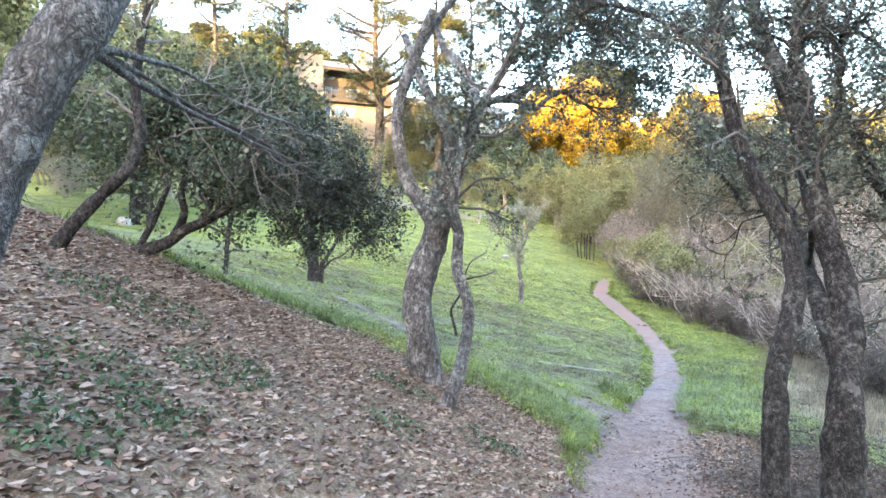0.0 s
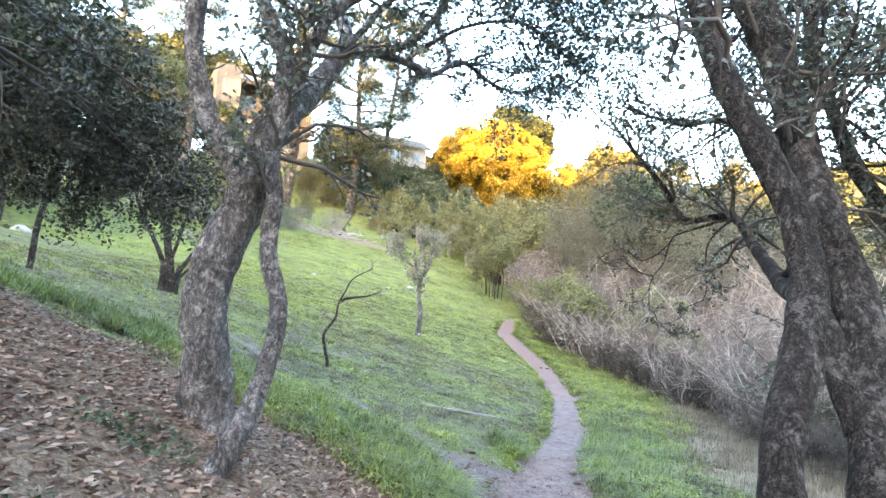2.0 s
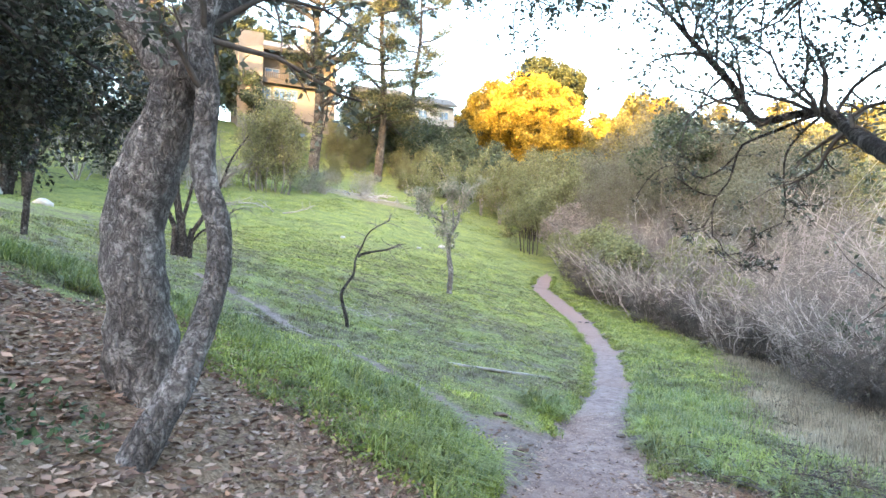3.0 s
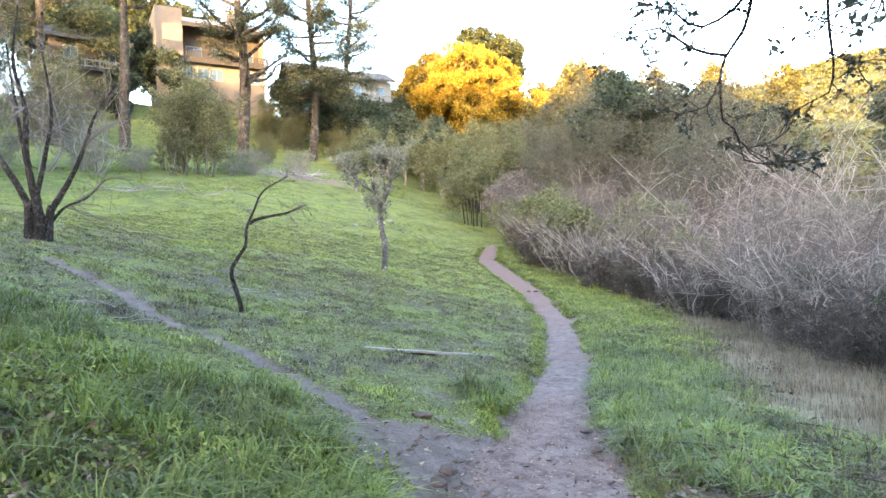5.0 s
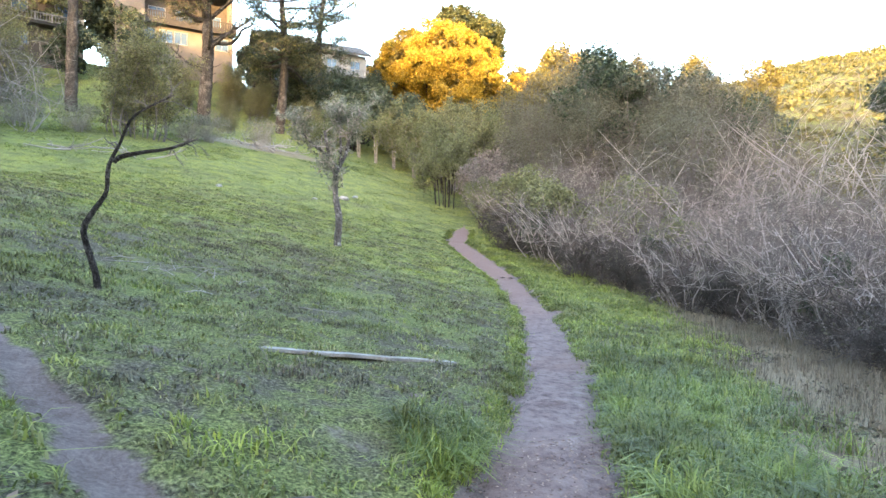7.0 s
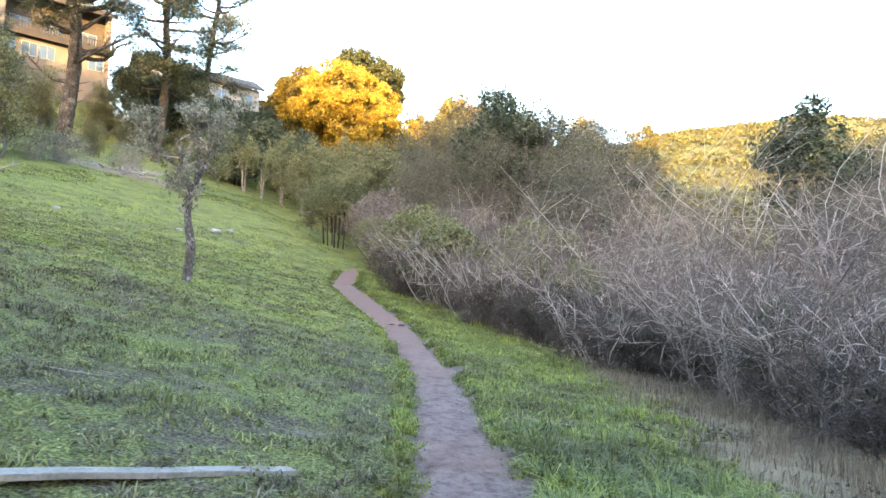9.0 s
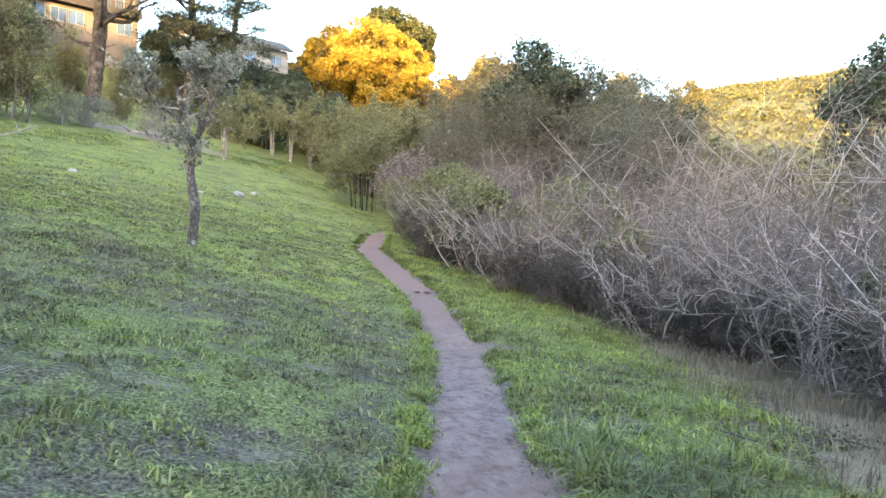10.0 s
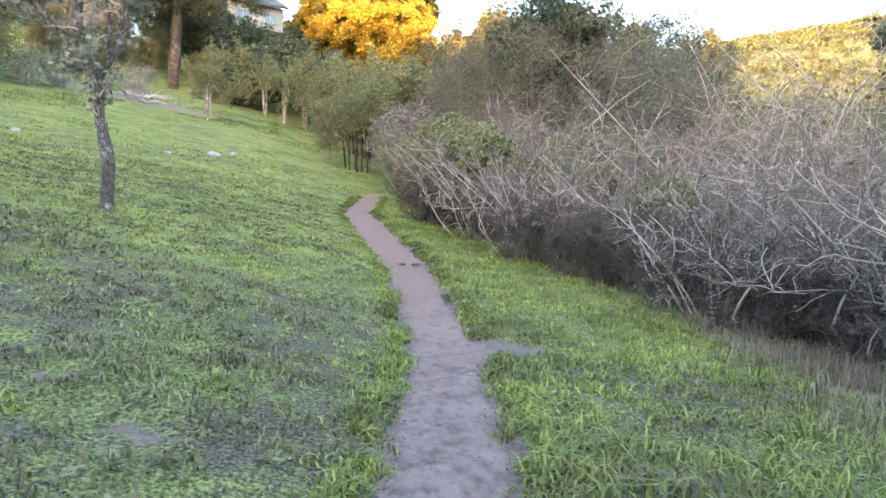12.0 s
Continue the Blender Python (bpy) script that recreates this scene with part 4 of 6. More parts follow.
def on_land(x, y, sink=0.0):
    return (x, y, float(lie(x, y)) - sink)


VASE = [([(-4.74, 19.75, -0.2), (-4.72, 19.72, 0.4), (-4.74, 19.75, 0.9), (-4.76, 19.8, 1.45)], 0.14, 0.085),
        ([(-4.52, 19.66, -0.2), (-4.56, 19.68, 0.5), (-4.52, 19.7, 1.0), (-4.58, 19.7, 1.6)], 0.14, 0.08),
        ([(-4.38, 19.8, -0.2), (-4.42, 19.8, 0.5), (-4.4, 19.8, 0.9), (-4.32, 19.8, 1.35)], 0.13, 0.075),
        ([(-4.6, 19.95, -0.2), (-4.62, 19.93, 0.6), (-4.66, 19.93, 1.1), (-4.74, 19.98, 1.6)], 0.13, 0.07),
        ([(-4.76, 19.8, 1.35), (-5.0, 19.75, 1.9), (-5.5, 19.65, 2.9), (-5.8, 19.5, 4.0), (-6.1, 19.4, 5.0)], 0.07, 0.014),
        ([(-4.58, 19.7, 1.5), (-4.66, 19.6, 2.4), (-4.6, 19.5, 3.3), (-4.78, 19.5, 4.3), (-4.6, 19.4, 5.4)], 0.07, 0.014),
        ([(-4.32, 19.8, 1.25), (-3.9, 19.75, 1.9), (-3.6, 19.7, 2.5), (-3.3, 19.6, 3.2), (-2.9, 19.6, 3.8)], 0.065, 0.014),
        ([(-4.74, 19.98, 1.5), (-4.9, 20.1, 2.2), (-5.1, 20.2, 3.4), (-5.3, 20.3, 4.9)], 0.06, 0.014),
        ([(-4.4, 19.85, 0.95), (-4.1, 19.9, 1.3), (-3.7, 20.0, 1.5), (-3.35, 20.1, 1.9)], 0.04, 0.012),
        ([(-4.56, 19.7, 1.5), (-4.3, 19.6, 2.4), (-4.1, 19.5, 3.3), (-4.2, 19.4, 4.6)], 0.05, 0.012)]
limb_tree("bare_tree", (-4.6, 19.8, 0.4), VASE, "vase-shaped leafless tree on a dark fluted trunk", "tree", M["dark_bark"], M["mauve_leaf"], M["twig"], 31, (12, 0.9), (6, 0.4), 0, 0.06, 0.3, 0.3, only=(4, 5, 6, 7, 8, 9))
# the leafy end of the long branches over the bank
HANG = [([(-1.93, 5.80, 2.50), (-1.85, 6.80, 2.50), (-1.70, 7.60, 2.45), (-1.45, 8.3, 2.3), (-1.05, 8.6, 2.05), (-0.85, 8.8, 1.8)], 0.022, 0.008),
        ([(-1.88, 5.80, 2.80), (-1.80, 6.90, 2.90), (-1.6, 7.8, 2.8), (-1.25, 8.4, 2.6), (-0.95, 8.7, 2.35)], 0.02, 0.008),
        ([(-2.08, 5.20, 2.61), (-2.05, 6.60, 2.63), (-1.95, 7.8, 2.4), (-1.75, 8.4, 2.0), (-1.6, 8.6, 1.65)], 0.02, 0.008),
        ([(-2.05, 6.6, 2.63), (-2.5, 7.6, 2.6), (-2.6, 8.3, 2.3), (-2.4, 8.6, 1.9)], 0.02, 0.008),
        ([(-1.7, 7.6, 2.45), (-1.35, 8.4, 2.0), (-1.2, 8.7, 1.65)], 0.016, 0.006),
        ([(-2.5, 7.6, 2.6), (-2.9, 8.4, 2.8), (-3.1, 8.9, 2.5), (-3.0, 9.2, 2.1)], 0.018, 0.008),
        ([(-1.6, 7.8, 2.8), (-1.9, 8.5, 3.1), (-2.2, 9.0, 3.1), (-2.5, 9.3, 2.8)], 0.018, 0.008),
        ([(-1.95, 7.8, 2.4), (-2.1, 8.5, 2.1), (-2.0, 8.8, 1.75)], 0.016, 0.006)]
limb_tree("oak_bough", (-1.93, 5.8, 2.5), HANG, "hanging bough thick with small dark oak leaves", "tree", M["dark_twig"], M["canopy_leaf"], M["dark_twig"], 33, (20, 0.55), (9, 0.3), 15, 0.05, 0.42, -0.05, reach=0.09)

# ---- the willow thicket in the dip ----
def bare_shrub(name, place, height, seed, material, stems=12, lean=0.55, buds=260, label="leafless grey willow shrub with tangled stems", stem_mat="pale_twig"):
    rng = np.random.default_rng(seed)
    root = thing(name, place, label, "shrub", "willow thicket")
    a = rng.uniform(0, 2 * np.pi, stems)
    out = rng.uniform(0.1, lean, stems)
    paths = []
    for i in range(stems):
        flat = np.array([np.cos(a[i]), np.sin(a[i]), 0])
        h = height * rng.uniform(0.55, 1.0)
        p0 = flat * rng.uniform(0, 0.5)
        j = 0.11 * height
        arch = out[i] * h
        paths.append(curve_points([p0 + [0, 0, -0.3], p0 + flat * arch * 0.25 + [0, 0, h * 0.36] + rng.normal(0, j, 3), p0 + flat * arch * 0.6 + [0, 0, h * 0.7] + rng.normal(0, j * 1.3, 3), p0 + flat * arch + [0, 0, h] + rng.normal(0, j * 1.6, 3)], 9))
    P = np.stack(paths)
    R = np.linspace(0.03, 0.008, 9)[None] * rng.uniform(0.5, 1.4, (stems, 1)) * (height / 4.5) ** 0.5
    P1, R1 = sprout(P, R, 8, height * 0.32, rng, 0.25, 0.9, 5, 0.15, 0.6, 0.42)
    P2, R2 = sprout(P1, R1, 6, height * 0.17, rng, 0.2, 0.9, 3, 0.15, 0.6, 0.3)
    P3, R3 = sprout(P2[::2], R2[::2], 2, height * 0.1, rng, 0.3, 0.9, 2, 0.2, 0.7, 0.3)
    for i in range(stems):
        made("stem", *tubes(P[i : i + 1], R[i : i + 1], 5), M[stem_mat], root)
    tagged(made("branchwork", *tubes(P1, np.maximum(R1, 0.008), 3), M[stem_mat], root), kind="stuff")
    tagged(made("twigwork", *join([tubes(P2, np.maximum(R2, 0.0045), 3), tubes(P3, np.maximum(R3, 0.004), 3)]), material, root), kind="stuff")
    tips = P3[rng.choice(len(P3), buds)][:, -1] + rng.normal(0, 0.05, (buds, 3))
    tagged(made("bud_haze", *leaves(tips, 0.08, rng, 0.5), M["haze_leaf"], root, shade=False), kind="stuff")
    return root


rng = np.random.default_rng(77)
kinds = [bare_shrub("willow_shrub", (0, 0, 0), h, 100 + i, M[m], n, le, 120, lab, sm) for i, (h, m, n, le, sm, lab) in enumerate([
    (2.2, "twig", 14, 1.2, "pale_twig", "low arching tangle of bleached bare branches"),
    (3.6, "twig", 12, 0.9, "pale_twig", "bleached leafless shrub with spreading stems"),
    (5.2, "twig", 11, 0.7, "pale_twig", "grey-brown leafless willow with many stems"),
    (6.8, "twig", 10, 0.5, "pale_twig", "tall bare brown willow with upright stems"),
    (3.0, "twig", 14, 1.2, "twig", "dense brown bare shrub"),
    (1.5, "dark_twig", 16, 1.3, "dark_twig", "low dark bramble of dead stems")])]


def thicket_edge(y):
    return np.interp(y, [8, 12, 16, 20, 23, 26, 30, 38, 43, 52], [11.0, 11.3, 11.9, 13.2, 13.7, 13.0, 12.4, 12.6, 13.6, 15])


placed = set()
for row, (off, kindset, step) in enumerate([(-0.25, (5, 5, 5, 0), 1.0), (0.5, (0, 5, 5), 1.3), (1.3, (0, 4, 5), 1.8), (2.8, (1, 4, 0), 2.1), (4.8, (1, 2, 4), 2.5), (7.4, (2, 1), 2.8), (10.8, (2, 3), 3.2), (15.0, (3, 2), 3.8)]):
    y = 9.0 + 0.4 * row
    while y < 47 + 1.2 * row:
        x = thicket_edge(y) + off + rng.normal(0, 0.4)
        k = int(rng.choice(kindset))
        grow = np.interp(y, [10, 20, 34], [0.75, 0.95, 1.15]) * rng.uniform(0.8, 1.15)
        if k in placed:
            ob = copy_thing(kinds[k], pose(*on_land(x, y, 0.05), 0, 0, rng.uniform(0, 360)))
            ob.scale = (rng.uniform(0.9, 1.15), rng.uniform(0.9, 1.15), grow)
        else:
            placed.add(k)
            kinds[k].location = on_land(x, y, 0.05)
        y += step * rng.uniform(0.7, 1.3)


def repeat(kinds, spots, turn=True):
    """Places each kind first at its own first spot, then copies of it at the others."""
    first = set()
    for x, y, k, s in spots:
        at, spin = on_land(x, y), rng.uniform(0, 360)
        if k not in first:
            first.add(k)
            ob = kinds[k]
            ob.location = at
        else:
            ob = copy_thing(kinds[k], pose(*at, 0, 0, spin))
        ob.scale = (s, s, s * rng.uniform(0.92, 1.08))


# taller half-bare trees behind the thicket
tall = [bushy("willow_tree", (0, 0, 0), 11.6, 3.5, "grey half-bare willow with a haze of twigs", 140, M["haze_leaf"], M["twig"], 5, 40, 0.35, 0.12, 0.2, M["twig"], group="trees behind the thicket"),
        feathery("oak_tree", (0, 0, 0), 11.6, 5.0, "rounded grey-olive tree with a fine hazy crown", 141, M["haze_leaf"], M["twig"], 24, 20, 0.17, 0.05, "tree", "trees behind the thicket", 0.09),
        bushy("willow_tree", (0, 0, 0), 8.5, 3.1, "grey-olive half-bare tree of the thicket", 142, M["haze_leaf"], M["twig"], 5, 34, 0.35, 0.11, 0.2, M["twig"], group="trees behind the thicket"),
        bushy("oak_tree", (0, 0, 0), 13.2, 3.5, "dark evergreen oak rising over the thicket", 143, M["bush_leaf"], M["dark_bark"], 3, 34, 0.9, 0.26, 0.35, M["dark_twig"], group="trees behind the thicket")]
repeat(tall, [(17.5, 48, 1, 0.7), (20.5, 45, 0, 0.9), (24, 50, 1, 1.2), (26.5, 47, 0, 0.95), (22, 39, 2, 1.0), (28.5, 48, 1, 0.98), (36, 33, 0, 1.0), (26, 28, 2, 0.75), (31, 27, 0, 0.85), (37, 27, 2, 1.0), (29, 20, 0, 0.7), (35, 20, 2, 0.9), (27, 14, 0, 0.6), (33, 13, 2, 0.8), (41, 36, 0, 1.0), (41, 26, 0, 0.9), (24, 44, 2, 1.1), (32.5, 50, 3, 0.9), (20, 56, 1, 0.9), (26, 58, 1, 1.15), (27.5, 56, 3, 1.1), (32, 57, 3, 1.1), (46, 33, 3, 0.95), (39, 18, 0, 0.8), (17, 54, 2, 0.8), (48, 38, 3, 1.0), (42, 31, 2, 1.0), (36, 55, 1, 1.1), (32.4, 33.1, 3, 0.95), (21.2, 47.5, 3, 1.0)])
for x, y, s in [(20, 27, 0.95), (22.5, 25.5, 1.0), (24, 23, 1.0), (26, 27.5, 1.05), (21, 21.5, 0.95), (23.5, 19.5, 1.0), (26, 17.5, 1.1), (28, 22.5, 1.2), (19.5, 18.5, 0.9), (30, 30, 1.0), (33, 27, 1.1)]:
    ob = copy_thing(kinds[3], pose(*on_land(x, y, 0.05), 0, 0, rng.uniform(0, 360)))
    ob.scale = (0.95, 0.95, s)
for x, y, k in ((-21.5, 47, 1.35), (-24.5, 52, 1.5), (-18.5, 50, 1.1), (-27, 47, 1.3), (-15.5, 51, 0.9)):
    ob = copy_thing(kinds[3], pose(*on_land(x, y, 0.05), 0, 0, rng.uniform(0, 360)))
    ob.scale = (k, k, k)
    tagged(ob, "tall grey leafless tree below the houses", "tree", "bare trees below the houses")
green = [bushy("evergreen_shrub", (0, 0, 0), 1.7, 0.75, "small dark evergreen shrub among bare stems", 160, M["bush_leaf"], M["dark_twig"], 4, 18, 1.0, 0.09, 0.15, M["dark_twig"], "shrub", "evergreen shrubs", 0.45, 0.02),
         bushy("evergreen_shrub", (0, 0, 0), 3.4, 1.7, "dense green shrub at the thicket's foot", 161, M["olive_leaf"], M["dark_twig"], 4, 26, 1.2, 0.12, 0.04, M["dark_twig"], "shrub", "evergreen shrubs", 0.45, 0.03),
         bushy("evergreen_shrub", (0, 0, 0), 2.6, 1.4, "dark green shrub with small leaves", 162, M["bush_leaf"], M["dark_twig"], 4, 26, 1.1, 0.1, 0.04, M["dark_twig"], "shrub", "evergreen shrubs", 0.45, 0.03)]
repeat(green, [(13.1, 19.4, 0, 1.0), (14.6, 38.5, 1, 1.0), (15.5, 41.5, 1, 1.1), (12.9, 34.2, 2, 0.8), (14.4, 31.2, 1, 0.9), (12.6, 11.6, 2, 0.8), (13.5, 14.4, 2, 0.9), (16.8, 16.4, 0, 1.4), (15.6, 44.5, 1, 1.25), (13.4, 27.4, 0, 0.9), (13.0, 36.5, 2, 1.0), (13.6, 40.5, 2, 1.0), (17.5, 37.5, 1, 1.3), (16.5, 34.0, 1, 1.2), (13.3, 43.6, 1, 0.85), (13.2, 38.6, 2, 0.9), (14.0, 33.0, 2, 0.8), (15.0, 28.5, 1, 0.8), (12.2, 16.5, 2, 0.5), (13.2, 39.0, 1, 1.25), (12.7, 35.6, 1, 1.2), (12.0, 33.4, 2, 0.7), (12.9, 45.6, 1, 0.9)])

# ---- trees at the head of the meadow ----
head = [feathery("bay_tree", (0, 0, 0), 5.0, 2.6, "low tree with dark bent stems and olive foliage", 170, M["olive_leaf"], M["dark_bark"], 6, 24, 0.16, 0.36, "tree", "trees at the meadow's head", 0.06, M["twig"], 0.3),
        feathery("pale_tree", (0, 0, 0), 5.8, 2.3, "slim pale-stemmed tree with a thin olive crown", 171, M["olive_leaf"], M["pale_bark"], 4, 24, 0.17, 0.42, "tree", "trees at the meadow's head", 0.075, M["pale_twig"], 0.06),
        feathery("oak_tree", (0, 0, 0), 7.2, 4.0, "loose olive-green oak on the upper slope", 172, M["feather_leaf"], M["pale_bark"], 16, 16, 0.26, 0.15, "tree", "trees at the meadow's head", 0.09, M["twig"]),
        bushy("oak_tree", (0, 0, 0), 6.5, 3.8, "dark green spreading oak below the houses", 173, M["bush_leaf"], M["dark_bark"], 3, 36, 1.3, 0.38, 0.05, None, group="trees at the meadow's head", stem_r=0.12),
        bushy("mauve_tree", (0, 0, 0), 4.5, 2.4, "mauve-grey bare tree beside the bend of the path", 174, M["mauve_leaf"], M["pale_bark"], 4, 26, 0.6, 0.14, 0.2, M["pale_twig"], group="trees at the meadow's head", stem_r=0.07)]
repeat(head, [(11.3, 51.5, 0, 1.0), (2.5, 60.5, 1, 1.0), (8.2, 73.6, 1, 1.2), (9.8, 70.5, 1, 1.1), (6.6, 76, 1, 1.2), (11.2, 66, 1, 1.0), (12.8, 59, 0, 1.2), (14.6, 63, 2, 0.8), (12.6, 71, 2, 0.9), (16, 75, 2, 1.1), (20, 70, 2, 1.0), (24, 76, 3, 1.2), (6, 82, 3, 1.0), (12, 85, 3, 0.9), (18, 86, 3, 1.0), (0, 92, 3, 1.0), (24, 88, 3, 1.1), (30, 84, 2, 1.3), (36, 80, 2, 1.4), (14.0, 48.5, 4, 1.0), (16.2, 52, 4, 1.1), (18, 60, 2, 0.9), (22, 63, 2, 1.1), (27, 68, 2, 1.2), (33, 70, 3, 1.2), (40, 74, 3, 1.3), (8, 96, 3, 0.8), (15, 98, 3, 0.8), (23, 100, 2, 0.7), (30, 98, 3, 0.8), (38, 92, 3, 1.1), (47, 86, 3, 1.4), (46, 66, 2, 1.3), (54, 74, 3, 1.4), (15.2, 55.5, 0, 1.3), (20, 78, 2, 1.2), (28, 76, 3, 1.2), (34, 88, 3, 1.1), (44, 78, 2, 1.4), (38, 62, 2, 1.2), (14, 80, 3, 1.1), (10, 90, 3, 1.1), (5, 101, 3, 1.0)])

# bushes below the houses on the left, and big trees that close the view there
left = [feathery("olive_bush", (0, 0, 0), 9.2, 4.9, "large feathery olive-green bush", 180, M["feather_leaf"], M["twig"], 20, 15, 0.24, 0.03, "bush", "bushes below the house", 0.06, None, 0.5),
        bushy("grey_shrub", (0, 0, 0), 2.6, 1.8, "low grey leafless shrub", 181, M["grey_leaf"], M["pale_twig"], 6, 20, 0.25, 0.12, 0.1, M["pale_twig"], "shrub", "bushes below the house", 0.5, 0.03),
        bushy("leafy_tree", (0, 0, 0), 12.5, 4.6, "tall olive-green leafy tree on the slope", 182, M["olive_leaf"], M["dark_bark"], 3, 50, 1.2, 0.28, 0.12, M["twig"], "tree", "trees on the left slope", 0.34, 0.16)]
repeat(left, [(-10.8, 57, 0, 0.86), (-35, 52, 0, 0.9), (-17, 53, 1, 1.0), (-6.5, 62, 1, 1.0), (-3, 68, 1, 1.0), (-21, 50, 1, 1.0), (-30, 46, 1, 1.2), (-27, 70, 0, 0.9), (-38, 66, 0, 1.2), (-5, 91, 0, 0.5), (-30, 78, 0, 1.0), (-46, 58, 0, 1.2), (-20, 27, 2, 0.9), (-30, 34, 2, 1.1), (-42, 78, 2, 1.4), (-52, 70, 2, 1.4), (-34, 100, 2, 1.4), (-44, 92, 2, 1.5), (-14, 55, 1, 0.8), (-8, 60, 1, 0.9), (0.5, 96, 0, 0.6), (-9, 96, 0, 0.6), (-9, 91, 0, 0.5), (-5.5, 88, 0, 0.42), (0.5, 88, 0, 0.45), (4, 90, 0, 0.5), (-14.5, 88, 0, 0.6), (-7, 74, 0, 0.36), (1.5, 79, 0, 0.4), (4.5, 84, 0, 0.45), (-17, 78, 0, 0.6), (-22, 42, 2, 1.1), (-25, 33, 2, 1.0), (-19.5, 37, 2, 0.95)])

# the sunlit trees on the far slope
def lobed(name, place, height, radius, label, seed, bloom, shade, bark, lobes=16, size=0.4, foot=0.05, each=1.0):
    """A crown of distinct rounded masses; darker leaf inside paints the shade of the clefts between them."""
    rng = np.random.default_rng(seed)
    root = thing(name, place, label, "tree")
    lows, half = foot * height, (1 - foot) * height / 2
    golden = np.arange(lobes) * 2.39996
    up = np.linspace(-0.75, 0.92, lobes) + rng.normal(0, 0.06, lobes)
    ring = np.sqrt(np.maximum(1 - up**2, 0.05))
    C = np.stack([ring * np.cos(golden) * radius, ring * np.sin(golden) * radius, up * half], 1) * rng.uniform(0.55, 0.78, (lobes, 1)) + [0, 0, lows + half]
    span = radius * rng.uniform(0.3, 0.48, lobes)
    stems = [curve_points([(0, 0, -1.5), (0, 0, 0.1 * height), c * 0.5 + rng.normal(0, 0.05 * radius, 3), c], 9) for c in C]
    for p in stems:
        made("limb", *tubes(p[None], np.linspace(0.03, 0.006, 9)[None] * height * 0.6, 6), bark, root)
    outer, inner = [], []
    for c, r in zip(C, span):
        k = 34
        d = rng.normal(0, 1, (k, 3))
        d /= np.linalg.norm(d, axis=1, keepdims=True)
        knots = c + d * r * rng.uniform(0.75, 1.0, (k, 1)) * [1, 1, 0.9]
        n = int(each * 70 * (r / size) ** 2 / k)
        e = rng.normal(0, 1, (k, n, 3))
        e /= np.linalg.norm(e, axis=2, keepdims=True)
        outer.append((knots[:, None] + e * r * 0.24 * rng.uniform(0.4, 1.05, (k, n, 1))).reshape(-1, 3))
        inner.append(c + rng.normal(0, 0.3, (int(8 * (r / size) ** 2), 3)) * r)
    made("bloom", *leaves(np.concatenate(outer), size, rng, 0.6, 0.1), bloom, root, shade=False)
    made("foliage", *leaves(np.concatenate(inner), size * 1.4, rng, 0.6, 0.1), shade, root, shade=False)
    return root


lobed("acacia_tree", (23.3, 118, 18.6), 16.6, 11.8, "broad acacia in full yellow bloom", 190, M["acacia_bloom"], M["acacia_shade_leaf"], M["dark_bark"], 22, 0.4, 0.0)
lobed("acacia_tree", (13.4, 117, 20.0), 10.0, 4.2, "small acacia in yellow bloom beside a larger one", 191, M["acacia_bloom"], M["acacia_shade_leaf"], M["dark_bark"], 10, 0.4, 0.1)
lobed("acacia_tree", (37.5, 122, 19.5), 8.5, 6.5, "low acacia in yellow bloom beside a larger one", 194, M["acacia_bloom"], M["acacia_shade_leaf"], M["dark_bark"], 10, 0.4, 0.0)
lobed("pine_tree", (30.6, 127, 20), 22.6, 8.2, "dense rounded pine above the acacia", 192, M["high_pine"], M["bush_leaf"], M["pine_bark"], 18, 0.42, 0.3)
# this pine wears bloom yellow, so its colour carries the low sun
lobed("pine_tree", (54.0, 130, 22.0), 15.5, 6.2, "low pine on the skyline, golden sunlight put into its leaf colour", 195, M["acacia_bloom"], M["acacia_shade_leaf"], M["pine_bark"], 14, 0.42, 0.1)
far = [bushy("tall_tree", (0, 0, 0), 11.0, 4.4, "sunlit olive tree on the far slope", 193, M["sun_tinted_leaf"], M["pine_bark"], 2, 40, 1.2, 0.5, 0.05, None, group="trees on the far slope", flat=0.34, stem_r=0.25)]
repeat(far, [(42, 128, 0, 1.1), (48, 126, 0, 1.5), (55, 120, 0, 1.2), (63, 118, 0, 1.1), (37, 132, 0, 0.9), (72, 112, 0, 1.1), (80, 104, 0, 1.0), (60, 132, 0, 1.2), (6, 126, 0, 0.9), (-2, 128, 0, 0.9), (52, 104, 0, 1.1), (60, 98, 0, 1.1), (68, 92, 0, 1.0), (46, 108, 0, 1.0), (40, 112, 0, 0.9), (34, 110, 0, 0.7)])


